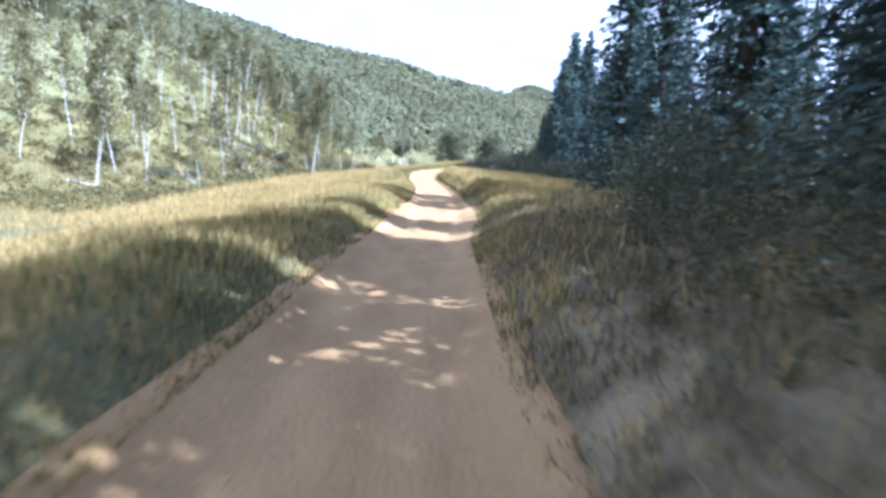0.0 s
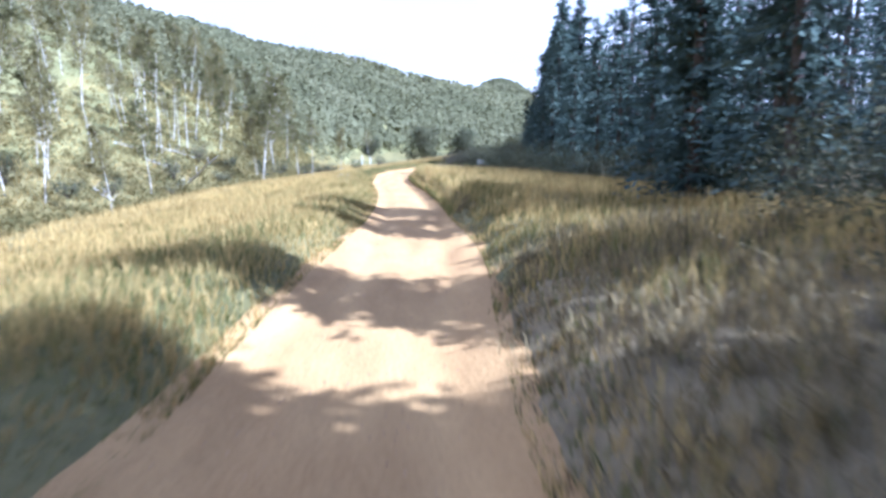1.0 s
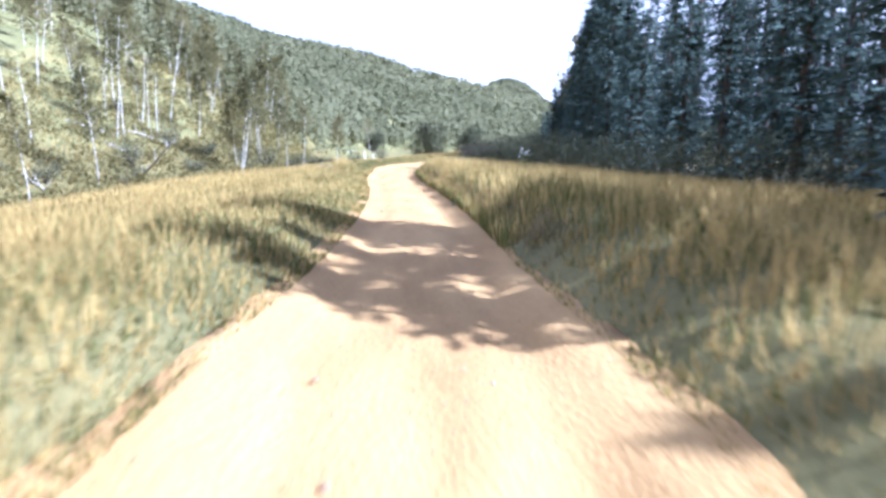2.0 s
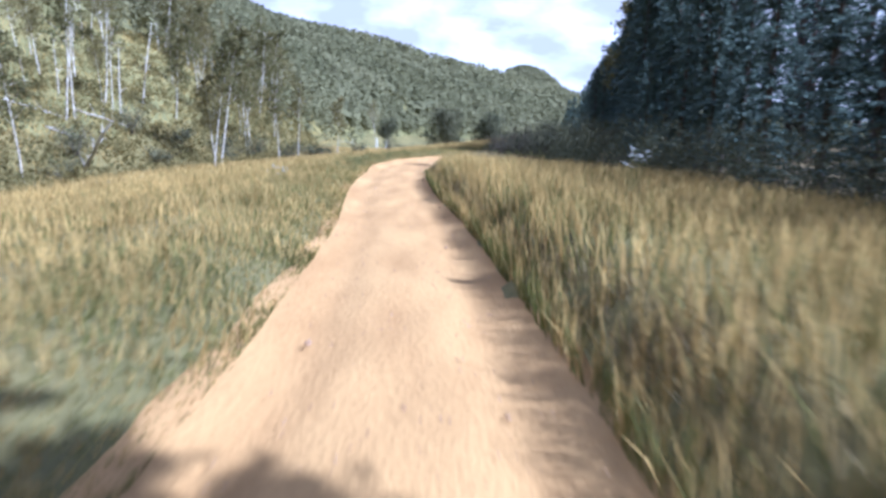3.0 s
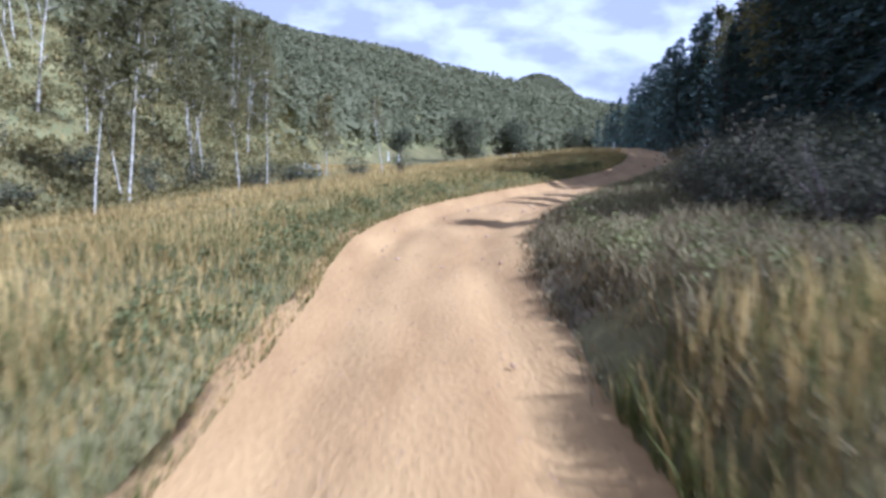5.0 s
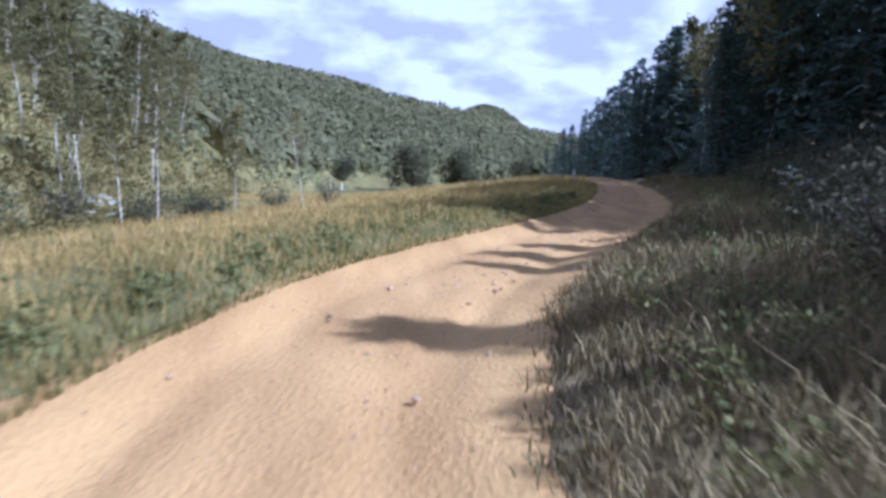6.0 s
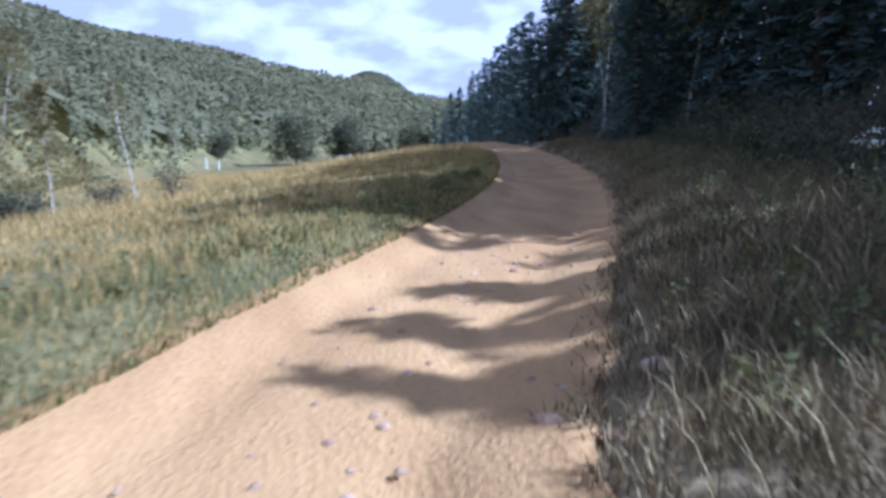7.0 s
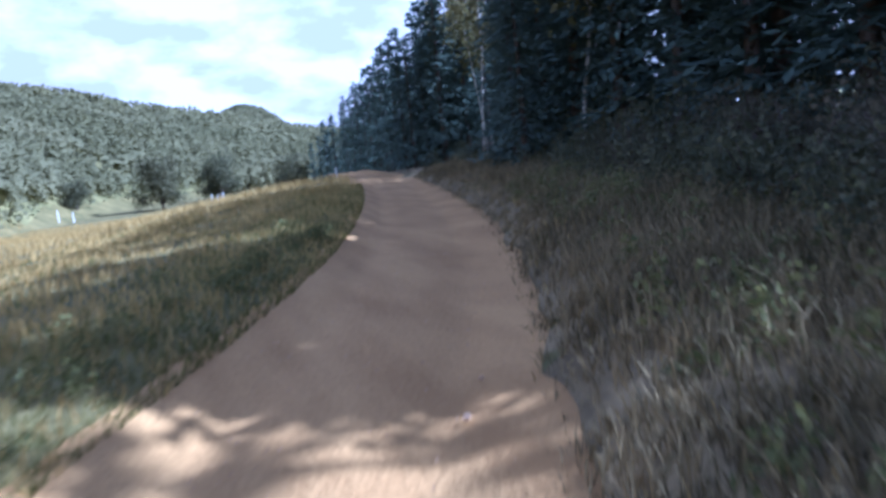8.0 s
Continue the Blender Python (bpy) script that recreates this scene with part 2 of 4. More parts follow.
class Heap:
    """Gathers corners and faces of one mesh."""

    def __init__(self):
        self.v, self.f = [], []

    def face(self, *pts):
        n = len(self.v)
        self.v.extend(tuple(p) for p in pts)
        self.f.append(tuple(range(n, n + len(pts))))

    def tube(self, pts, radii, sides=7, cap=True):
        n = len(self.v)
        for i, (p, r) in enumerate(zip(pts, radii)):
            way = Vector(pts[min(i + 1, len(pts) - 1)]) - Vector(pts[max(i - 1, 0)])
            side = way.cross(Vector((0.31, 0.95, 0.05))).normalized()
            up = side.cross(way).normalized()
            for k in range(sides):
                a = 2 * math.pi * k / sides
                self.v.append(tuple(Vector(p) + (side * math.cos(a) + up * math.sin(a)) * r))
        for i in range(len(pts) - 1):
            for k in range(sides):
                a, b = n + i * sides + k, n + i * sides + (k + 1) % sides
                self.f.append((a, b, b + sides, a + sides))
        if cap:
            self.f.append(tuple(range(n + (len(pts) - 1) * sides, n + len(pts) * sides)))

    def mesh(self, name, mat, smooth=False):
        return mesh_of(name, self.v, self.f, mat, smooth)


# ---- ground ----
def spaced(stops):
    """Coordinates with given spacing between stops: (from, to, step)."""
    row = []
    for a, b, step in stops:
        n = max(1, round((b - a) / step))
        row += [a + (b - a) * i / n for i in range(n)]
    return row + [stops[-1][1]]


def build_ground():
    xs = spaced(((-2500, -600, 190), (-600, -200, 25), (-200, -40, 8), (-40, -10, 1.2), (-10, 14, 0.45), (14, 40, 1.6), (40, 200, 10), (200, 600, 30), (600, 2500, 190)))
    ys = spaced(((-1500, -300, 150), (-300, -40, 20), (-40, -6, 2.5), (-6, 100, 0.7), (100, 300, 5), (300, 600, 15), (600, 900, 20), (900, 1200, 50), (1200, 1900, 45), (1900, 4000, 200)))
    verts, faces = [], []
    for y in ys:
        for x in xs:
            z = land(x, y)
            if -45 < y < 126 and abs(off_road(x, y)) < half_width(y) - 0.1:
                z -= 0.10
            verts.append((x, y, z))
    n = len(xs)
    for j in range(len(ys) - 1):
        for i in range(n - 1):
            a = j * n + i
            faces.append((a, a + 1, a + n + 1, a + n))
    me = mesh_of("ground", verts, faces, M_SOIL, True)
    me.materials.append(M_FLOOR)
    me.materials.append(M_LITTER)
    me.materials.append(M_UPLAND)
    for p in me.polygons:
        c = p.center
        if hill(c.x, c.y) > 2.5 + 2 * noise.noise(Vector((c.x / 25, c.y / 25, 1))):
            p.material_index = 3 if c.y > 350 and bald(c.x, c.y) else 1
        elif -45 < c.y < 115:
            s = off_road(c.x, c.y) - half_width(c.y)
            if s > steps(c.y, (0, 14, 18, 28, 49, 54, 115), (-0.3, -0.3, 3.0, 6.5, 5.5, -0.3, -0.3)) + 0.4 * noise.noise(Vector((c.x, c.y, 2))):
                p.material_index = 2
    ob = new("ground", me)
    tagged(ob, "dry yellow-green meadow ground rising to wooded hills", "ground", kind="structure")


def build_road():
    verts, faces, cols, n = [], [], 26, 0
    y = -40.0
    while y < 127:
        slope = (road_x(y + 1) - road_x(y - 1)) / 2
        side = Vector((1, -slope, 0)).normalized()
        for i in range(cols + 1):
            u = -1 + 2 * i / cols
            edge = 0.55 * noise.noise(Vector((u * 3, y / 1.3, 5))) + 0.3 * noise.noise(Vector((u, y / 0.35, 9)))
            d = u * (half_width(y) + 0.22 + edge * (abs(u) > 0.9))
            p = Vector((road_x(y), y, 0)) + side * d
            z = road_z(y) + dish(d, y) + 0.015 - 0.16 * max(0, abs(u) - 0.9) / 0.1
            z -= 0.06 * math.exp(-((abs(d) - 0.75) / 0.26) ** 2)
            z += 0.03 * noise.noise(Vector((p.x / 0.5, y / 1.1, 0))) + 0.015 * noise.noise(Vector((p.x / 0.14, y / 0.2, 2)))
            verts.append((p.x, p.y, z))
        if n:
            a = (n - 1) * (cols + 1)
            for i in range(cols):
                faces.append((a + i, a + i + 1, a + cols + 2 + i, a + cols + 1 + i))
        n += 1
        y += 0.3
    ob = new("road", mesh_of("road", verts, faces, M_ROAD, True))
    tagged(ob, "sandy dirt track with shallow wheel ruts", "road", kind="structure")


build_ground()
build_road()


# ---- trees ----
def leaf(heap, p, size, rnd):
    a = Vector((rnd.uniform(-1, 1), rnd.uniform(-1, 1), rnd.uniform(-1, 1))).normalized()
    b = a.cross(Vector((rnd.uniform(-1, 1), rnd.uniform(-1, 1), rnd.uniform(-1, 1)))).normalized()
    heap.face(p - a * size, p + b * size * 0.6, p + a * size, p - b * size * 0.6)


def birch_tree(height, seed, clear=0.45, leaves=900, lean=0.09, thick=0.0062, spread=0.17):
    rnd = random.Random(seed)
    top = new("birch_tree")
    bend = [Vector((0, 0, -0.3))]
    way = Vector((rnd.uniform(-lean, lean), rnd.uniform(-lean, lean), 1))
    for i in range(9):
        way += Vector((rnd.uniform(-0.06, 0.06), rnd.uniform(-0.06, 0.06), 0))
        bend.append(bend[-1] + way.normalized() * (height + 0.3) / 9)
    trunk = Heap()
    trunk.tube(bend, [height * thick * (1.0 - 0.9 * i / 9) + 0.006 for i in range(10)], 7)
    crown = Heap()
    for b in range(17):
        u = clear + (0.97 - clear) * (b + rnd.random()) / 17
        k = u * 9
        i = min(8, int(k))
        root = bend[i].lerp(bend[i + 1], k - i)
        a = rnd.uniform(0, 2 * math.pi)
        reach = height * spread * (1.15 - 0.75 * (u - clear) / (1 - clear)) * rnd.uniform(0.6, 1.2)
        tip = root + Vector((math.cos(a), math.sin(a), rnd.uniform(0.3, 1.0))) * reach
        mid = root.lerp(tip, 0.5) + Vector((0, 0, 0.12 * reach))
        r = height * thick * 0.3 * (1.1 - u)
        trunk.tube([root, mid, tip], [r + 0.008, r * 0.6 + 0.006, 0.004], 4, False)
        for j in range(leaves // 17):
            q = rnd.random() ** 0.6
            base = root.lerp(mid, q * 2) if q < 0.5 else mid.lerp(tip, q * 2 - 1)
            p = base + Vector((rnd.gauss(0, 1), rnd.gauss(0, 1), rnd.gauss(-0.25, 0.9))) * reach * 0.27
            leaf(crown, p, rnd.uniform(0.07, 0.17), rnd)
    child("trunk", trunk.mesh("birch_trunk", M_BARK, True), top, "white peeling birch bark")
    child("crown", crown.mesh("birch_crown", M_LEAF), top, "thin yellow-green foliage")
    return tagged(top, "slender white-trunked birch with a thin light crown", "tree", "birches on the slope")


def conifer_tree(height, seed, radius=0.19, low=0.06, levels=25, sprays=19):
    rnd = random.Random(seed)
    top = new("conifer_tree")
    trunk = Heap()
    trunk.tube([Vector((0, 0, -0.4)), Vector((0.03, 0, height * 0.4)), Vector((0, 0.04, height * 0.75)), Vector((0, 0, height * 0.985))],
               [height * 0.017, height * 0.012, height * 0.006, 0.008], 8)
    crown = Heap()
    for k in range(levels):
        u = (k + rnd.uniform(0, 0.9)) / levels
        z = height * (low + (0.985 - low) * u)
        full = height * radius * (1 - u) ** 0.66 * rnd.uniform(0.8, 1.15) + 0.10
        for b in range(10 if u < 0.75 else 6):
            a = rnd.uniform(0, 2 * math.pi)
            root = z + rnd.uniform(-0.9, 0.9) * height / levels
            reach = full * rnd.uniform(0.45, 1.2)
            out_way = Vector((math.cos(a), math.sin(a), 0))
            side = Vector((-math.sin(a), math.cos(a), 0))
            droop, lift = rnd.uniform(0.1, 0.5), rnd.uniform(-0.05, 0.25)
            for j in range(sprays):
                q = (j + rnd.random()) / sprays
                p = Vector((0, 0, min(root, height * 0.985))) + out_way * reach * q + Vector((0, 0, reach * (lift * q - droop * q * q)))
                size = rnd.uniform(0.20, 0.42) * (0.7 + 0.05 * height) * min(1.0, (11 / sprays) ** 0.4)
                turn = rnd.uniform(-1.3, 1.3)
                way = (out_way * math.cos(turn) + side * math.sin(turn) + Vector((0, 0, rnd.uniform(-0.75, 0.25)))).normalized()
                flat = way.cross(Vector((rnd.uniform(-0.6, 0.6), rnd.uniform(-0.6, 0.6), 1))).normalized() * size * 0.19
                crown.face(p, p + way * size * 0.5 + flat, p + way * size, p + way * size * 0.5 - flat)
    for j in range(5):
        a = j * 1.3
        crown.face(Vector((0, 0, height)), Vector((math.cos(a) * 0.13, math.sin(a) * 0.13, height * 0.95)), Vector((math.cos(a + 0.8) * 0.13, math.sin(a + 0.8) * 0.13, height * 0.95)))
    child("trunk", trunk.mesh("conifer_trunk", M_TRUNK, True), top)
    child("crown", crown.mesh("conifer_crown", M_NEEDLE), top)
    return tagged(top, "dark blue-green spruce standing at the wood's edge", "tree", "conifers beside the track")


def round_tree(height, seed, wide=0.42, leaves=2600, label="dark round-crowned broadleaf tree on the meadow"):
    rnd = random.Random(seed)
    top = new("broadleaf_tree")
    trunk, crown = Heap(), Heap()
    fork = Vector((0.1, 0, height * 0.13))
    trunk.tube([Vector((0, 0, -0.4)), Vector((0.05, 0, height * 0.14)), fork], [height * 0.028, height * 0.022, height * 0.018], 8)
    for b in range(16):
        a = b * 2.4 + rnd.random()
        up = rnd.uniform(0.02, 0.74)
        tip = fork + Vector((math.cos(a) * wide * (1 - 0.55 * up) * rnd.uniform(0.5, 1.0), math.sin(a) * wide * (1 - 0.55 * up) * rnd.uniform(0.5, 1.0), up)) * height
        tip.z = min(tip.z, height)
        mid = fork.lerp(tip, 0.5) + Vector((0, 0, 0.05 * height))
        trunk.tube([fork, mid, tip], [height * 0.011, height * 0.007, 0.01], 5, False)
        for j in range(leaves // 16):
            c = tip if rnd.random() < 0.65 else mid
            p = c + Vector((rnd.gauss(0, 1), rnd.gauss(0, 1), rnd.gauss(0, 0.9))) * height * 0.085
            leaf(crown, p, height * rnd.uniform(0.014, 0.03), rnd)
    child("trunk", trunk.mesh("broadleaf_trunk", M_TRUNK, True), top)
    child("crown", crown.mesh("broadleaf_crown", M_SHRUB), top)
    return tagged(top, label, "tree")


def plant(ob, x, y, turn=0.0, size=1.0, sink=0.0):
    ob.matrix_basis = pose(x, y, land(x, y) - sink, 0, 0, turn) @ Matrix.Scale(size, 4)
    return ob


def plant_copy(ob, x, y, turn, size):
    return copy_thing(ob, pose(x, y, land(x, y), 0, 0, turn)) if size == 1 else plant(copy_thing(ob, Matrix()), x, y, turn, size)


SPRUCE_AT = [  # x, y, height
    (11.5, 67, 9.6), (19.6, 105.5, 11), (20.4, 109.5, 11.2), (21.3, 113.4, 11.2), (22, 119.2, 11.4), (22.6, 122.6, 11.2), (23.1, 125.8, 11.6), (23.7, 129.4, 11.4), (24.2, 133, 11.2), (24.8, 137, 11.7), (25.4, 141.4, 11.3),
    (26, 146, 11.6), (26.7, 151, 11.4), (27.4, 157, 11.5), (27.2, 163, 11.2), (27.6, 170, 11.3), (31, 182, 11), (35, 206, 12), (38, 228, 12),
    (6.7, 10.7, 11.2), (7.0, 11.7, 11.0), (7.5, 19.3, 10.2), (8.2, 21.2, 9.8), (7.4, 23.9, 11.4), (7.7, 25.1, 11.0), (9.4, 27.8, 7.3),
    (12.9, 84, 6.4), (14.3, 87, 7.3), (15.9, 90, 8.7), (18.0, 93, 10.2),
    (8.9, 50.2, 6.0), (8.7, 52.3, 5.6), (8.9, 54.6, 5.0), (8.8, 56.8, 4.6), (9.2, 59, 4.6), (9.5, 61, 5.0),
    (10.2, 30.5, 8.6), (10.8, 33, 9.2), (10.3, 35.5, 8.5), (10.9, 38, 9.2), (10.4, 40.6, 8.6), (10.0, 43.2, 8.0), (10.4, 46, 8.2), (10.0, 48.6, 7.6), (10.4, 51.2, 7.8), (10.8, 53.6, 7.8),
    (10.2, 54.4, 9.2), (10.4, 56.0, 10.3), (10.9, 59.9, 9.3), (11.1, 61.2, 9.1), (11.5, 62.4, 9.0), (12.4, 66.6, 10.6), (12.6, 68.6, 11.4), (13.0, 71.2, 11.4), (13.4, 73.6, 11), (13.9, 76.4, 11),
    (14.4, 79, 11), (14.9, 82, 11), (15.5, 85, 11.5), (16.8, 88, 11.5), (18.6, 90.6, 12), (20.8, 93.4, 12), (23, 96.5, 12), (26, 100, 12),
]
for i in range(23):
    SPRUCE_AT.append((6.4 + 1.1 * math.sin(i * 2.1), -38 + i * 2.0, 11.5 + 1.5 * math.sin(i * 1.3)))
for i in range(17):
    y = 66.8 + i * 1.6
    SPRUCE_AT.append((max(road_x(y) + 6.4, 0.165 * (y + 5.6) + 1.2) + 1.6 * (i % 2), y, 13.6 + math.sin(i)))
for i in range(14):
    SPRUCE_AT.append((15.8 + i * 1.3, 100.5 + 1.1 * i + 2.4 * (i % 2), 9.8 + 0.3 * i))

for i in range(26):
    x = 15.6 + 1.5 * (i % 13) + 0.5 * math.sin(i * 1.7)
    SPRUCE_AT.append((x, 103.5 + 0.75 * (x - 15) + 4.5 * (i // 13) + math.sin(i * 2.9), 6.2 + 0.36 * (x - 15) + 0.8 * math.sin(i * 2.3)))

SPRUCE_AT = [t for t in SPRUCE_AT if t[1] > 128 or abs(off_road(t[0], t[1])) > half_width(t[1]) + 1.0]

LIT = ((11.8, 14.2), (17.0, 22.8), (26.4, 27.4), (31.0, 69.3))  # sunny stretches of the track


def let_sun_in(x, y, h):
    """Keeps a tree of the inner wood low enough for the sun to reach the track."""
    far = x - road_x(y) - (3.6 if 47 < y < 62 else 1.2)
    shade_y = y + 0.5 * far
    if any(a - 1 < shade_y < b + 1 for a, b in LIT):
        return min(h, max(5.0, far * 1.118 * 0.839 - (land(x, y) - road_z(shade_y)) - 0.3))
    return h


def deep_wood_spots():
    """Places of the trees that stand further back in the wood."""
    rnd = random.Random(15)
    # out-of-view row behind the edge trees, added only to shade track and verge
    rows = [(8.8 + math.sin(i * 1.7), -37 + i * 2.0, 14.5 + 1.5 * math.sin(i * 2.3)) for i in (*range(17), *range(19, 22))]
    rows += [(24.4 + 0.42 * i + 1.2 * math.sin(i * 2.7), 118 + 3.6 * i, 11.5 + 1.2 * math.sin(i * 1.9)) for i in range(16)]
    for y in range(-38, 100, 4):
        for depth in (5, 9.5, 15, 23, 33, 46, 60):
            x = max(road_x(y) + 8.5, steps(y, (20, 28, 56, 64), (9.5, 11.5, 11.5, 11.5))) + depth * 0.8
            rows.append((x + rnd.uniform(-1.4, 1.4), y + rnd.uniform(-1.6, 1.6), rnd.uniform(9.6, 10.8) if 22 < y < 55 and depth < 12 else rnd.uniform(12, 15) + (2.5 if depth > 12 else 0)))
    for y in range(108, 260, 9):
        rows.append((steps(y, (105, 150, 260), (22, 30, 46)) + rnd.uniform(-1, 5), y + rnd.uniform(-3, 3), rnd.uniform(11, 13)))
    return [(x, y, let_sun_in(x, y, h)) for x, y, h in rows]


def build_spruces():
    base = [conifer_tree(10.0, 11 + i, radius=(0.17, 0.2, 0.155, 0.185)[i], low=(0.04, 0.06, 0.09, 0.03)[i]) for i in range(4)]
    rnd = random.Random(5)
    for i, (x, y, h) in enumerate(SPRUCE_AT):
        if i < 4:
            plant(base[i], x, y, rnd.uniform(0, 360), h / 10)
        else:
            plant_copy(base[i % 4], x, y, rnd.uniform(0, 360), h / 10)
    back = None
    spots = sorted(deep_wood_spots(), key=lambda t: t[0] - road_x(t[1]))
    rest = spots[110:]
    for i, (x, y, h) in enumerate(spots[:110]):
        if back is None:
            back = plant(conifer_tree(13.0, 99, radius=0.2, low=0.02, levels=15, sprays=7), x, y)
            tagged(back, "tall dark spruce deeper in the wood", "tree", "spruces of the inner wood")
        else:
            plant_copy(back, x, y, rnd.uniform(0, 360), h / 13)
    # the depth of the wood, where no tree can be told from its neighbour
    pieces, faces, slots, start = [], [], [], 0
    shapes = []
    for part in back.children:
        n = len(part.data.vertices)
        co = np.empty(n * 3)
        part.data.vertices.foreach_get("co", co)
        shapes.append((co.reshape(-1, 3), [tuple(p.vertices) for p in part.data.polygons], part.name.startswith("crown")))
    for x, y, h in rest:
        turn, k, z = rnd.uniform(0, 6.28), h / 13, land(x, y)
        spin = np.array(((math.cos(turn), -math.sin(turn), 0), (math.sin(turn), math.cos(turn), 0), (0, 0, 1))) * k
        for co, polys, leafy in shapes:
            pieces.append(co @ spin.T + (x, y, z))
            faces += [tuple(v + start for v in p) for p in polys]
            slots += [1 if leafy else 0] * len(polys)
            start += len(co)
    me = mesh_of("inner_wood", np.concatenate(pieces).tolist(), faces, M_TRUNK)
    me.materials.append(M_NEEDLE)
    me.polygons.foreach_set("material_index", slots)
    tagged(new("inner_wood", me), "dark dense spruces in the depth of the wood", "woods", kind="stuff")


def build_birches():
    base = [birch_tree(9.0, 31 + i, clear=(0.4, 0.52, 0.45, 0.36, 0.6)[i], leaves=(1500, 1000, 1300, 1600, 500)[i]) for i in range(5)]
    rnd = random.Random(8)
    spots = [(-28.8, 55, 9), (-35.2, 60, 10), (-21, 53.7, 6), (-22.4, 64.8, 8), (-14.9, 74, 6.5), (-16.2, 79.7, 10.5), (-17.2, 91, 8), (-27.3, 84.8, 9), (-16.8, 80.4, 7),
             (-5.1, 88.2, 4.6), (-9.1, 92, 5.6), (-12.4, 90, 7), (-14, 89.7, 7), (-17.8, 94.3, 9), (-18.5, 94.5, 9)]
    while len(spots) < 85:
        y = rnd.uniform(44, 135)
        foot = -steps(y, (36, 54, 66, 80, 92, 110, 140), (26, 25, 22, 18.5, 17, 18, 22))
        x = foot - abs(rnd.gauss(0, 24)) - 1
        spots.append((x, y, rnd.uniform(6.5, 11)))
    while len(spots) < 125:
        y = rnd.uniform(96, 165)
        foot = -steps(y, (92, 110, 140, 170), (17, 18, 22, 30))
        spots.append((foot - abs(rnd.gauss(0, 18)), y, rnd.uniform(7, 11)))
    for i, y in enumerate((-2, 1.0, 4.0, 83.5, 88.5, 94, 99, 103)):
        spots.append((road_x(y) + half_width(y) + 4.2 + 1.3 * (i % 3), y, 8.5 + 0.8 * (i % 4)))
    for i, (x, y, h) in enumerate(spots):
        if i < 5:
            plant(base[i], x, y, rnd.uniform(0, 360), h / 9)
        else:
            plant_copy(base[i % 5], x, y, rnd.uniform(0, 360), h / 9)


def build_meadow_trees():
    a = round_tree(12.0, 61, wide=0.5, leaves=7500)
    plant(a, 4.0, 236, 20, 1.0)
    b = round_tree(12.5, 62, wide=0.42, leaves=5200)
    plant(b, 18.5, 253, 80, 1.0)
    for x, y, s in ((-14, 243, 0.6), (42, 270, 0.9), (-36, 262, 0.7)):
        plant_copy(b, x, y, x * 40, s)


build_spruces()
build_birches()
build_meadow_trees()


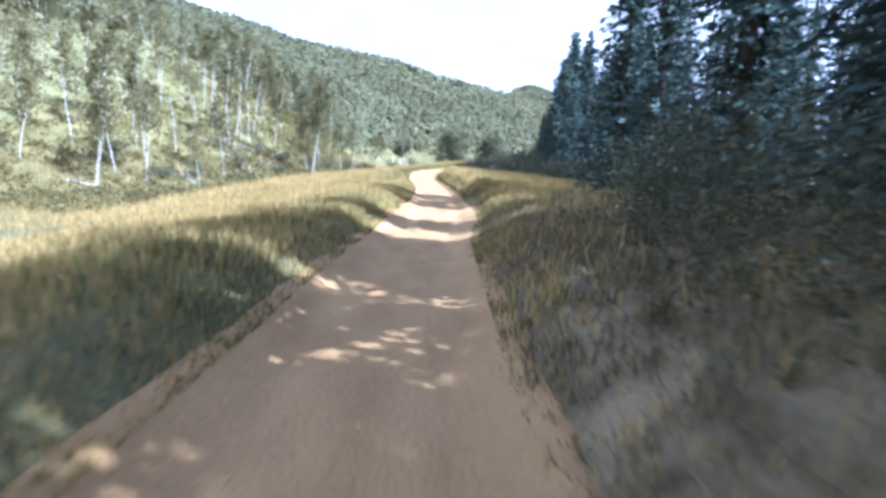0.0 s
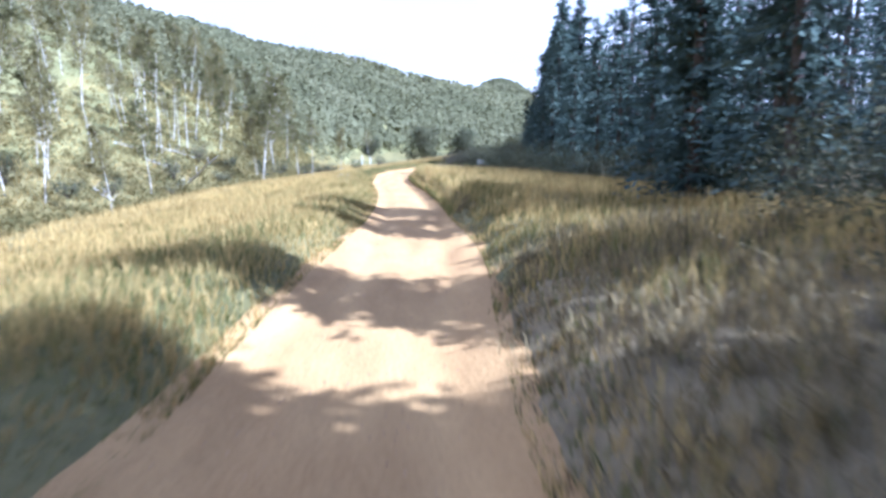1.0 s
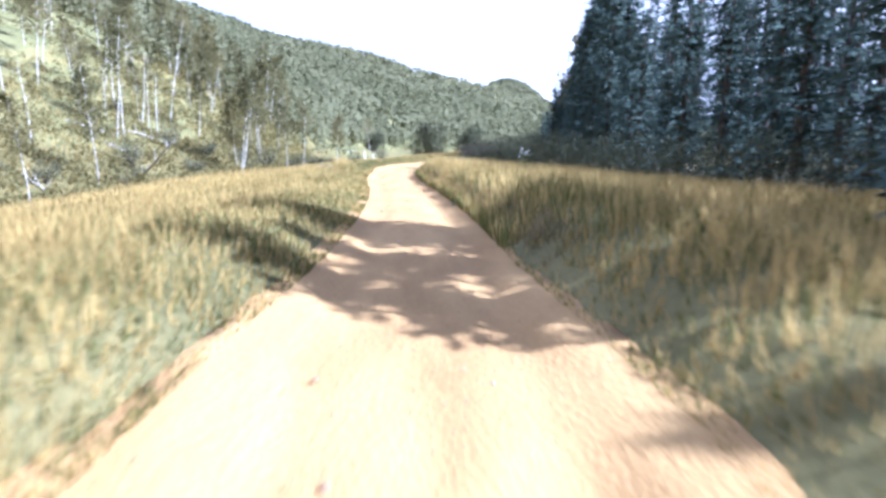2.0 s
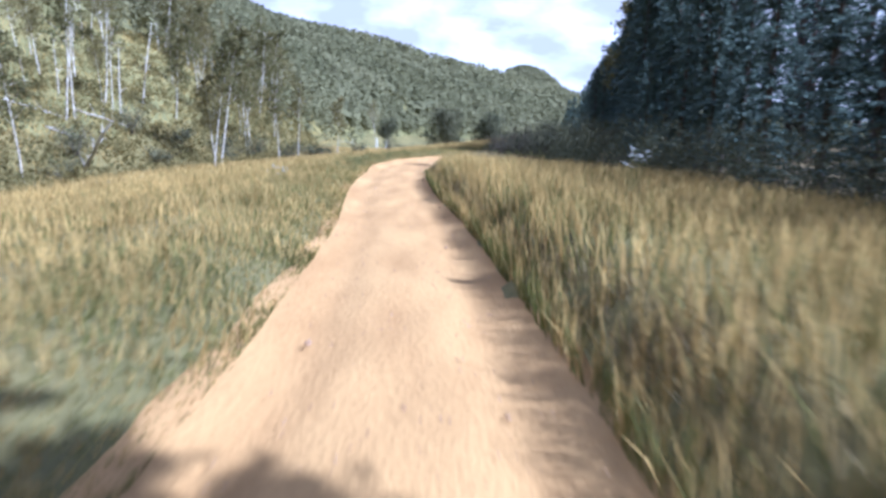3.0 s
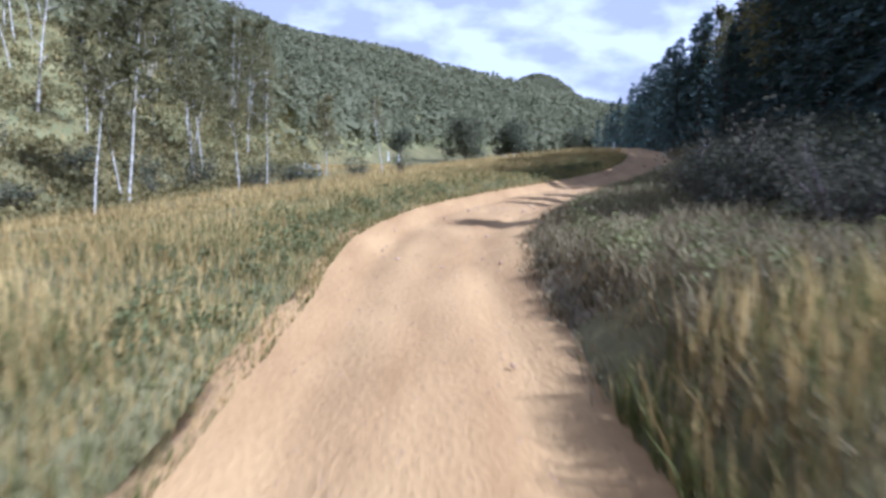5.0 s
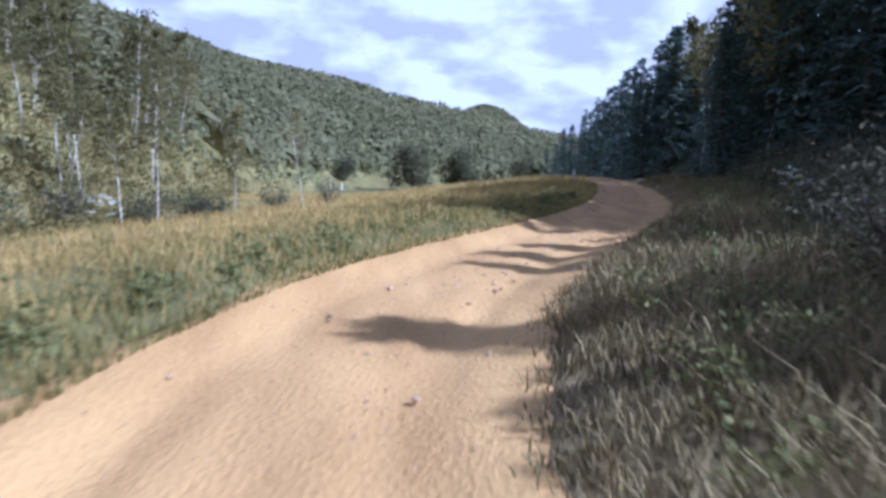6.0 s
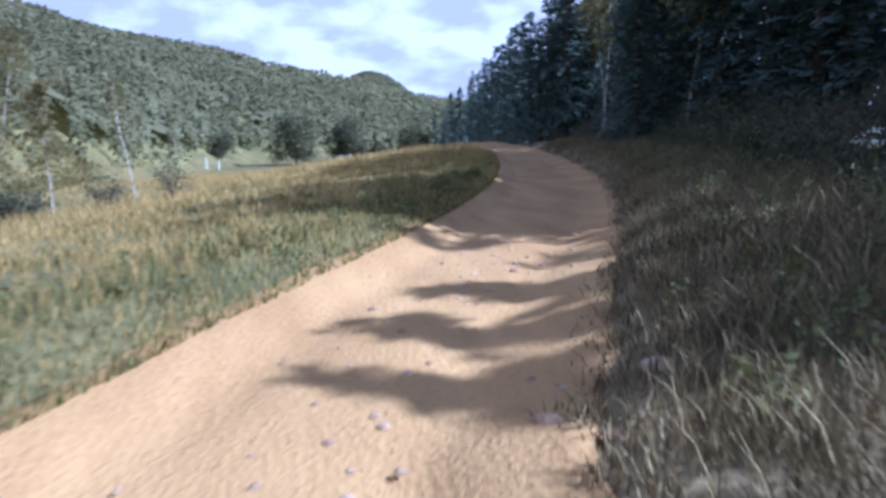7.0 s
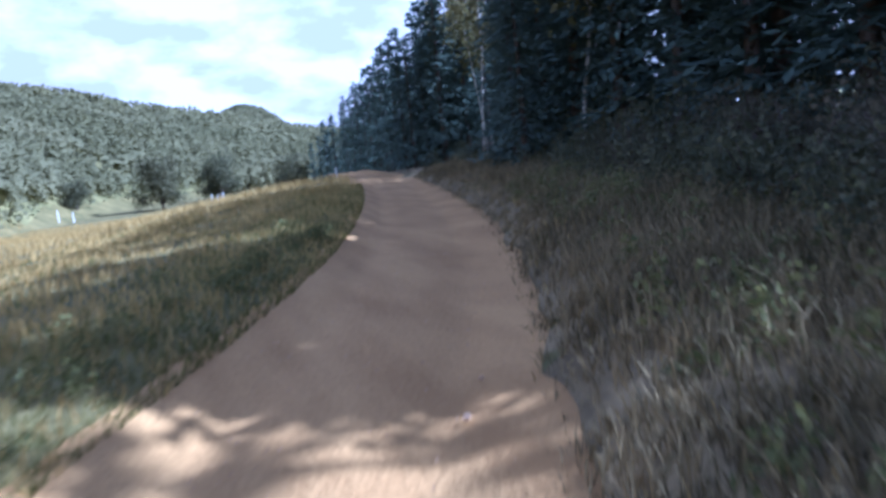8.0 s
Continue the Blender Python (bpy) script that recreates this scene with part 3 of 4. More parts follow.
def build_far_woods():
    """Crowns of the woods that cover the hills."""
    rnd = random.Random(77)
    verts, faces = [], []
    made = 0
    while made < 18500:
        b, r = radians(rnd.uniform(-75, 42)), math.sqrt(rnd.uniform(60 ** 2, 470 ** 2))
        if made % 5 < 2:
            b, r = radians(rnd.uniform(-31, 30)), math.sqrt(rnd.uniform(430 ** 2, 830 ** 2))
        x, y = math.sin(b) * r, 30 + math.cos(b) * r
        if made % 32 == 0:
            x, y = rnd.uniform(24, 85), rnd.uniform(262, 305)
        rise = hill(x, y) + (3 if x > 24 and y > 258 else 0)
        if rise < 1.0 or (x > -60 and y < 118) or r > steps(math.degrees(b), RIDGE_B, RIDGE_R) + 25:
            continue
        if bald(x, y) and rnd.random() < 0.85:
            continue
        made += 1
        h, w = rnd.uniform(5.5, 10), rnd.uniform(1.5, 2.8)
        z = land(x, y)
        count, big = (80, 0.42) if r < 150 else (40, 0.66) if r < 250 else (16, 1.15) if r < 430 else (7, 2.3)
        for c in range(count):
            n = len(verts)
            up = rnd.random() ** 0.7
            a, q = rnd.uniform(0, 6.28), w * (1.1 - 0.8 * up) * rnd.uniform(0.2, 1.0)
            p = Vector((x + math.cos(a) * q, y + math.sin(a) * q, z + h * (0.06 + 0.94 * up)))
            size = rnd.uniform(0.5, 1.1) * big
            face = Vector((math.cos(a), math.sin(a), 0.5 + up)) + Vector((rnd.uniform(-1, 1), rnd.uniform(-1, 1), rnd.uniform(-1, 1))) * 0.45
            u = face.cross(Vector((rnd.uniform(-1, 1), rnd.uniform(-1, 1), rnd.uniform(-1, 1)))).normalized()
            v = face.cross(u).normalized()
            for e in (u, v * 0.8, u * -0.9 + v * 0.2, v * -0.75):
                verts.append(tuple(p + e * size))
            faces.append((n, n + 1, n + 2, n + 3))
    # the closed canopy between the crowns
    bearings, rings = [-75 + 0.6 * i for i in range(195)], [128 * 1.026 ** i for i in range(74)]
    base, cover = len(verts), []
    for r in rings:
        for deg in bearings:
            x, y = math.sin(radians(deg)) * r, 30 + math.cos(radians(deg)) * r
            wood = hill(x, y) > 3 and r < steps(deg, RIDGE_B, RIDGE_R) + 20 and not bald(x, y) and not (x > -60 and y < 118)
            cover.append(wood)
            lift = 3.4 + 2.6 * noise.noise(Vector((x / 9, y / 9, 5))) + 1.2 * noise.noise(Vector((x / 3.5, y / 3.5, 6)))
            verts.append((x, y, land(x, y) + (lift if wood else -1.0)))
    n = len(bearings)
    for j in range(len(rings) - 1):
        for i in range(n - 1):
            if all(cover[k] for k in (j * n + i, j * n + i + 1, j * n + n + i, j * n + n + i + 1)):
                a = base + j * n + i
                faces.append((a, a + 1, a + n + 1, a + n))
    for i in range(2600):
        x, y = rnd.gauss(196, 90), rnd.uniform(1120, 1560)
        z = land(x, y)
        for c in range(4):
            p = Vector((x + rnd.uniform(-5, 5), y, z + rnd.uniform(0, 8)))
            n = len(verts)
            for ex, ez in ((-1, -0.6), (1, -0.8), (0.8, 0.8), (-0.7, 1)):
                verts.append((p.x + ex * rnd.uniform(2.5, 5), p.y + rnd.uniform(-3, 3), p.z + ez * rnd.uniform(2, 4)))
            faces.append((n, n + 1, n + 2, n + 3))
    tagged(new("hill_woods", mesh_of("hill_woods", verts, faces, M_WOODS)), "green birch woods covering the hillside, haze painted into their pale colour", "woods", kind="stuff")


build_far_woods()


def build_grass(name, mat, count, seed, label, tall, near_bias, keep, left=0.58, reach=0.0):
    rnd = random.Random(seed)
    verts, faces = [], []
    made = 0
    while made < count:
        y = rnd.uniform(-6, 98)
        side = -1 if rnd.random() < left else 1
        s = rnd.random() ** near_bias * (reach or (11.5 if side < 0 else 8))
        d = side * (half_width(y) - 0.22 + s)
        x = road_x(y) + d * from_table(LEAN_TABLE, y)
        if rnd.random() > keep(x, y, s) or (side > 0 and y < 11 and s > 0.7 and rnd.random() < 0.75):
            continue
        made += 1
        z = land(x, y) - 0.03
        h = tall * rnd.uniform(0.45, 1.15) * min(1.0, 0.35 + s * 0.45) * min(1.25, max(0.45, 0.4 + 0.9 * patchy(x * 1.8, y * 1.8, 4.0)))
        if side > 0 and 26 < y < 52:
            h = max(h, tall * (rnd.uniform(0.7, 1.45) if s < 1.4 else rnd.uniform(0.4, 1.25)))
        elif side > 0 and y >= 52:
            if rnd.random() > 0.3:
                continue
            h *= 0.5
        elif side < 0 and y > 56:
            h *= 1 - (0.12 if s < 1.5 else 0.42) * ease((y - 56) / 6)
            h = max(h, 0.09 * rnd.uniform(0.7, 1.5))
        a = rnd.uniform(0, 6.28)
        w = rnd.uniform(0.004, 0.010) * (1 + s * 0.07)
        lx, ly = rnd.gauss(0, 0.22) * h, rnd.gauss(0, 0.22) * h
        cx, cy = math.cos(a) * w, math.sin(a) * w
        n = len(verts)
        verts += [(x - cx, y - cy, z), (x + cx, y + cy, z), (x + cx * 0.8 + lx * 0.4, y + cy * 0.8 + ly * 0.4, z + h * 0.6), (x - cx * 0.8 + lx * 0.4, y - cy * 0.8 + ly * 0.4, z + h * 0.6), (x + lx, y + ly, z + h)]
        faces += [(n, n + 1, n + 2, n + 3), (n + 3, n + 2, n + 4)]
    tagged(new(name, mesh_of(name, verts, faces, mat)), label, "grass", kind="stuff")


def patchy(x, y, seed):
    return 0.5 + 0.9 * noise.noise(Vector((x / 3.0, y / 3.0, seed)))


build_grass("dry_grass", M_GRASS, 165000, 3, "tall dry yellow grass on the verges", 0.42, 1.25, lambda x, y, s: 0.55 + 0.7 * patchy(x, y, 1.0))
build_grass("green_grass", M_GREEN, 80000, 4, "short green grass and weeds along the track", 0.36, 2.2, lambda x, y, s: 0.2 + patchy(x, y, 7.0))

build_grass("verge_grass", M_VERGE, 80000, 6, "low soft olive grass spilling over the track edge", 0.26, 1.4, lambda x, y, s: 0.3 + patchy(x, y, 3.0), 0.8, 2.4)


# ---- brush and undergrowth ----
def build_brush(name, mat, spots, seed, label, size=0.09, dense=1.0):
    """Low leafy clumps, each of many small leaves: rows of x, y, height, width."""
    rnd = random.Random(seed)
    heap = Heap()
    for x, y, h, w in spots:
        z = land(x, y)
        for j in range(int((16 + 26 * h * w) * min(3.0, 0.09 / size) * (dense if y > 52 else 1.0))):
            up = rnd.random() ** (1.0 if dense == 1 else 1.3)
            a, q = rnd.uniform(0, 6.28), w * math.sqrt(rnd.random()) * (1.05 - 0.6 * up)
            leaf(heap, Vector((x + math.cos(a) * q, y + math.sin(a) * q, z + h * up)), size * rnd.uniform(0.6, 1.5), rnd)
    tagged(new(name, heap.mesh(name, mat)), label, "undergrowth", kind="stuff")


def slope_spots(rnd):
    for i in range(3600):
        y = rnd.uniform(36, 150)
        foot = -steps(y, (30, 54, 66, 80, 92, 120, 150), (21, 21, 18.5, 15, 14, 16, 20))
        x = foot - abs(rnd.gauss(0, 17))
        yield x, y, rnd.uniform(0.25, 0.95), rnd.uniform(0.5, 1.3)


def wood_edge_spots(rnd):
    for i in range(1080):
        y = rnd.uniform(-4, 112) if i < 400 else rnd.uniform(-4, 16) if i < 520 else rnd.uniform(53, 82) if i < 800 else rnd.uniform(22, 57)
        s = steps(y, (0, 14, 28, 50, 58, 70, 110), (1.4, 3.4, 8, 5.5, 2.7, 1.9, 1.4)) + abs(rnd.gauss(0, 2.4))
        x = road_x(y) + (half_width(y) + s) * from_table(LEAN_TABLE, y)
        tall = min(2.1, 0.35 + 0.3 * s) if y > 52 else 2.1
        yield x, y, rnd.uniform(0.4, 1.0) * tall, rnd.uniform(0.4, 1.1) * (0.6 if y > 52 else 1.0)


build_brush("slope_brush", M_BRUSH, list(slope_spots(random.Random(41))), 42, "yellow-green brush and saplings on the slope", 0.13)
build_brush("wood_edge_undergrowth", M_SHRUB, list(wood_edge_spots(random.Random(43))), 44, "dark leafy undergrowth along the edge of the wood", 0.033, 2.1)


def build_meadow_tufts():
    rnd = random.Random(51)
    verts, faces, made = [], [], 0
    while made < 75000:
        y = rnd.uniform(25, 210)
        x = rnd.uniform(-44, 14) if y > 92 else rnd.uniform(-42, road_x(y) - 12.2)
        if y > 92 and off_road(x, y) > -1.5:
            continue
        made += 1
        z, h, w = land(x, y) - 0.03, rnd.uniform(0.25, 0.6), rnd.uniform(0.015, 0.035)
        a, lx, ly = rnd.uniform(0, 6.28), rnd.gauss(0, 0.13), rnd.gauss(0, 0.13)
        cx, cy = math.cos(a) * w, math.sin(a) * w
        n = len(verts)
        verts += [(x - cx, y - cy, z), (x + cx, y + cy, z), (x + lx, y + ly, z + h)]
        faces.append((n, n + 1, n + 2))
    tagged(new("meadow_tufts", mesh_of("meadow_tufts", verts, faces, M_GRASS)), "pale dry meadow grass below the hill", "grass", kind="stuff")


build_meadow_tufts()


def build_verge_tufts():
    """Withered grass tufts on the shaded side of the bend."""
    rnd = random.Random(61)
    verts, faces = [], []
    for i in range(4700):
        y = rnd.uniform(51, 98) if i < 1700 else rnd.uniform(52, 76) if i < 3800 else rnd.uniform(-5, 17)
        s = abs(rnd.gauss(0, 1.7)) - 0.1
        cx0 = road_x(y) + (half_width(y) + s) * from_table(LEAN_TABLE, y)
        tall = rnd.uniform(0.08, 0.2) + min(0.3, max(0.0, s) * 0.14)
        for k in range(rnd.randint(10, 22)):
            x, yy = cx0 + rnd.gauss(0, 0.09), y + rnd.gauss(0, 0.09)
            z, h, w = land(x, yy) - 0.03, tall * rnd.uniform(0.5, 1.2), rnd.uniform(0.004, 0.009)
            a, lx, ly = rnd.uniform(0, 6.28), rnd.gauss(0, 0.45) * tall, rnd.gauss(0, 0.45) * tall
            cx, cy = math.cos(a) * w, math.sin(a) * w
            n = len(verts)
            verts += [(x - cx, yy - cy, z), (x + cx, yy + cy, z), (x + cx * 0.8 + lx * 0.4, yy + cy * 0.8 + ly * 0.4, z + h * 0.65), (x - cx * 0.8 + lx * 0.4, yy - cy * 0.8 + ly * 0.4, z + h * 0.65), (x + lx, yy + ly, z + h)]
            faces += [(n, n + 1, n + 2, n + 3), (n + 3, n + 2, n + 4)]
    for i in range(9000):
        y = rnd.uniform(24, 53)
        s = abs(rnd.gauss(0, 0.22))
        x = road_x(y) + (half_width(y) + s) * from_table(LEAN_TABLE, y)
        z, h, w = land(x, y) - 0.03, rnd.uniform(0.08, 0.26), rnd.uniform(0.004, 0.009)
        a, lx, ly = rnd.uniform(0, 6.28), rnd.gauss(-0.04, 0.06), rnd.gauss(0, 0.06)
        cx, cy = math.cos(a) * w, math.sin(a) * w
        n = len(verts)
        verts += [(x - cx, y - cy, z), (x + cx, y + cy, z), (x + lx, y + ly, z + h)]
        faces.append((n, n + 1, n + 2))
    tagged(new("verge_tufts", mesh_of("verge_tufts", verts, faces, M_DEAD)), "withered brown grass tufts at the shaded track edge", "grass", kind="stuff")


def weed_spots(rnd):
    for i in range(180):
        y = rnd.uniform(52, 80)
        s = 0.1 + abs(rnd.gauss(0, 0.8))
        x = road_x(y) - (half_width(y) + s) * from_table(LEAN_TABLE, y)
        yield x, y, rnd.uniform(0.1, 0.3), rnd.uniform(0.12, 0.28)
    for i in range(420):
        y = rnd.uniform(52, 80)
        s = 0.5 + abs(rnd.gauss(0, 1.8))
        x = road_x(y) + (half_width(y) + s) * from_table(LEAN_TABLE, y)
        yield x, y, rnd.uniform(0.1, 0.28) + 0.08 * s, rnd.uniform(0.14, 0.34)


build_verge_tufts()
build_brush("verge_weeds", M_WEED, list(weed_spots(random.Random(63))), 64, "low green leafy weeds along the track", 0.026)


# ---- loose things ----
def stone(seed, size):
    rnd = random.Random(seed)
    bm = bmesh.new()
    bmesh.ops.create_icosphere(bm, subdivisions=2, radius=size)
    flat = rnd.uniform(0.5, 0.75)
    for v in bm.verts:
        d = noise.noise(v.co / size * 1.3 + Vector((seed, 0, 0)))
        v.co = v.co * (1 + 0.35 * d)
        v.co.z *= flat
    me = bpy.data.meshes.new("stone")
    bm.to_mesh(me)
    bm.free()
    me.materials.append(M_STONE)
    return me


def build_stones():
    shapes = [stone(i, 1.0) for i in range(5)]
    rnd = random.Random(71)
    rows = [(2.58, 67.9, 0.045), (1.7, 67.0, 0.035), (2.0, 67.6, 0.035), (0.6, 64.6, 0.035), (0.9, 65.2, 0.04), (-0.9, 63.4, 0.035)]
    for i in range(70):
        y = rnd.uniform(56, 71) if i < 48 else rnd.uniform(4, 56)
        rows.append((road_x(y) + rnd.gauss(0.2, 0.6), y, rnd.uniform(0.015, 0.034)))
    for i in range(60):
        y = rnd.gauss(67.9, 0.9) if i < 40 else rnd.gauss(63.8, 0.7)
        rows.append((road_x(y) + rnd.gauss(0.25, 0.5), y, rnd.uniform(0.014, 0.04)))
    for i, (x, y, r) in enumerate(rows):
        ob = new("stone", shapes[i % 5])
        ob.matrix_basis = pose(x, y, road_z(y) + dish(off_road(x, y), y) + r * 0.2, 0, 0, rnd.uniform(0, 360)) @ Matrix.Scale(r, 4)
        tagged(ob, "small brown stone lying on the dirt track", "stone", "stones on the track")
    for x, y, r in ((1.42, 64.0, 0.1), (2.1, 64.15, 0.11), (3.05, 65.1, 0.12), (1.62, 63.7, 0.07), (2.5, 63.2, 0.09), (1.5, 62.6, 0.06)):
        ob = new("rock", shapes[int(x * 7) % 5])
        ob.matrix_basis = pose(x, y, land(x, y) + r * 0.18, 0, 0, x * 90) @ Matrix.Diagonal((r, r * 0.7, r * 0.75, 1))
        tagged(ob, "flat pale rock half sunk in the verge", "rock", "rocks on the verge")
    pebbles = Heap()
    for i in range(2600):
        y = rnd.uniform(5, 80)
        x = road_x(y) + rnd.gauss(0, 0.8)
        if abs(x - road_x(y)) > 1.5:
            continue
        r, z = rnd.uniform(0.005, 0.016), road_z(y) + dish(off_road(x, y), y) + 0.01
        n = len(pebbles.v)
        pebbles.v += [(x - r, y - r * 0.6, z), (x + r, y - r * 0.7, z), (x + 0.2 * r, y + r, z), (x, y, z + r * 1.2)]
        pebbles.f += [(n, n + 1, n + 3), (n + 1, n + 2, n + 3), (n + 2, n, n + 3)]
    tagged(new("gravel", pebbles.mesh("gravel", M_STONE)), "loose gravel scattered over the track", "gravel", kind="stuff")


def fallen_log(a, b, thick, seed):
    rnd = random.Random(seed)
    a, b = Vector(a), Vector(b)
    top = new("fallen_log")
    stem = Heap()
    pts = [a.lerp(b, i / 6) + Vector((rnd.uniform(-0.08, 0.08), rnd.uniform(-0.08, 0.08), rnd.uniform(-0.05, 0.05))) for i in range(7)]
    stem.tube(pts, [thick * (1 - 0.09 * i) for i in range(7)], 8)
    for i in range(6):
        root = pts[i + 1 if i < 6 else 6]
        tip = root + Vector((rnd.uniform(-0.7, 0.7), rnd.uniform(-0.7, 0.7), rnd.uniform(0.1, 0.9)))
        twigs = Heap()
        twigs.tube([root, root.lerp(tip, 0.5) + Vector((0, 0, 0.06)), tip], [thick * 0.3, thick * 0.2, 0.006], 5)
        child("branch", twigs.mesh("log_branch", M_LOG, True), top)
    child("stem", stem.mesh("log_stem", M_LOG, True), top)
    tagged(top, "bleached fallen birch log lying on the slope", "log", "fallen logs")


def build_logs():
    fallen_log((-21.4, 69.2, land(-21.4, 69.2)), (-15.7, 60.6, 1.2), 0.12, 81)
    for i, (x, y, dx, dy) in enumerate(((-31, 51, 2.8, 0.6), (-26, 62, 2.6, -1.8), (-30, 76, 4, 0.6), (-26, 74, 3.2, -0.4), (-27, 80, 3.5, 1.0))):
        fallen_log((x, y, land(x, y) + 0.08), (x + dx, y + dy, land(x + dx, y + dy) + 0.25), 0.1, 82 + i)


def build_posts():
    for i, (x, y, h) in enumerate(((14.6, 231, 2.6), (15.9, 232, 2.2), (17.2, 233, 2.7), (-16, 224, 2.6), (-13.5, 226, 2.3))):
        bm = bmesh.new()
        bmesh.ops.create_cone(bm, cap_ends=True, segments=10, radius1=0.15, radius2=0.11, depth=h)
        bmesh.ops.translate(bm, verts=bm.verts, vec=(0, 0, h / 2 - 0.2))
        me = bpy.data.meshes.new("meadow_post")
        bm.to_mesh(me)
        bm.free()
        me.materials.append(M_WHITE)
        ob = new("meadow_post", me)
        ob.matrix_basis = pose(x, y, land(x, y), 2 * math.sin(i), 0, 0)
        tagged(ob, "pale weathered post standing in the meadow", "post", "posts in the meadow")
    bm = bmesh.new()
    bmesh.ops.create_cone(bm, cap_ends=True, segments=10, radius1=0.07, radius2=0.06, depth=1.0)
    bmesh.ops.translate(bm, verts=bm.verts, vec=(0, 0, 0.4))
    me = bpy.data.meshes.new("marker_post")
    bm.to_mesh(me)
    bm.free()
    me.materials.append(M_WHITE)
    ob = new("marker_post", me)
    ob.matrix_basis = pose(14.2, 112.2, land(14.2, 112.2))
    tagged(ob, "short white marker post at the wood's corner", "post")


def flowering_plant(seed, height):
    rnd = random.Random(seed)
    top = new("wildflower")
    for i in range(5):
        stems, heads = Heap(), Heap()
        base = Vector((rnd.uniform(-0.05, 0.05), rnd.uniform(-0.05, 0.05), -0.05))
        tip = Vector((rnd.gauss(0, 0.14), rnd.gauss(0, 0.14), height * rnd.uniform(0.65, 1)))
        stems.tube([base, base.lerp(tip, 0.5) + Vector((0, 0, 0.05)), tip], [0.006, 0.005, 0.003], 4)
        for j in range(26):
            p = tip + Vector((rnd.gauss(0, 0.035), rnd.gauss(0, 0.035), rnd.gauss(0.01, 0.015)))
            leaf(heads, p, rnd.uniform(0.007, 0.013), rnd)
        stem = child("stem", stems.mesh("flower_stem", M_WEED), top)
        tagged(child("flower_head", heads.mesh("flower_head", M_FLOWER), stem, "small white flower umbel"), kind="stuff")
    return tagged(top, "tall weed with white flower umbels in the verge", "wildflower", "white wildflowers")


def build_flowers():
    first = plant(flowering_plant(91, 1.0), 3.05, 38.5)
    for i, (x, y, s) in enumerate(((3.3, 39.1, 0.9), (-3.9, 44.3, 0.6), (-4.3, 44.9, 0.65), (-5.2, 66, 0.9), (-4.6, 64.8, 0.8), (5.4, 66.0, 1.0), (4.6, 64.6, 0.9))):
        plant_copy(first, x, y, 50 * i, s)


build_stones()
build_logs()
build_posts()
build_flowers()


def bush(seed, height, wide, foliage=None, label="dark green bush at the foot of the birches", group="bushes below the slope"):
    rnd = random.Random(seed)
    top = new("bush")
    leaves = Heap()
    for i in range(9):
        a = i * 0.7 + rnd.random()
        tip = Vector((math.cos(a) * wide * rnd.uniform(0.4, 1), math.sin(a) * wide * rnd.uniform(0.4, 1), height * rnd.uniform(0.5, 1)))
        wood = Heap()
        wood.tube([Vector((0, 0, -0.1)), tip * 0.5 + Vector((0, 0, 0.1)), tip], [0.03, 0.02, 0.006], 5)
        child("branch", wood.mesh("bush_branch", M_TRUNK), top)
        for j in range(70 if not foliage else 190):
            p = tip * rnd.uniform(0.35, 1.05) + Vector((rnd.gauss(0, 1), rnd.gauss(0, 1), rnd.gauss(0, 0.8))) * height * 0.17
            p.z = max(p.z, 0.05)
            leaf(leaves, p, rnd.uniform(0.05, 0.1) if not foliage else rnd.uniform(0.018, 0.045), rnd)
    child("foliage", leaves.mesh("bush_foliage", foliage or M_SHRUB), top)
    return tagged(top, label, "bush", group)


def build_bushes():
    kinds = [bush(101, 1.6, 1.2), bush(102, 1.2, 1.3), bush(103, 2.0, 1.1)]
    spots = ((-13.2, 91, 1), (-10.6, 93.4, 1), (-15.6, 88, 1.1), (-18, 86, 1), (-20.6, 84, 1.1), (-23, 80, 1), (-7.2, 93, 0.8), (-19.6, 76.5, 1.0), (-22.6, 71, 1.0), (-24.5, 62, 0.9),
             (-26, 58, 1.1), (-30, 57, 1.0), (-16.6, 84, 0.9), (-12, 95, 1.2), (-4.2, 90.5, 0.7), (-21, 66.5, 0.8), (8.6, 71.5, 0.8), (11.6, 76.5, 0.8), (14.0, 81.5, 0.9))
    for i, (x, y, size) in enumerate(spots):
        if i < 3:
            plant(kinds[i], x, y, 70 * i, size)
        else:
            plant_copy(kinds[i % 3], x, y, 70 * i, size)


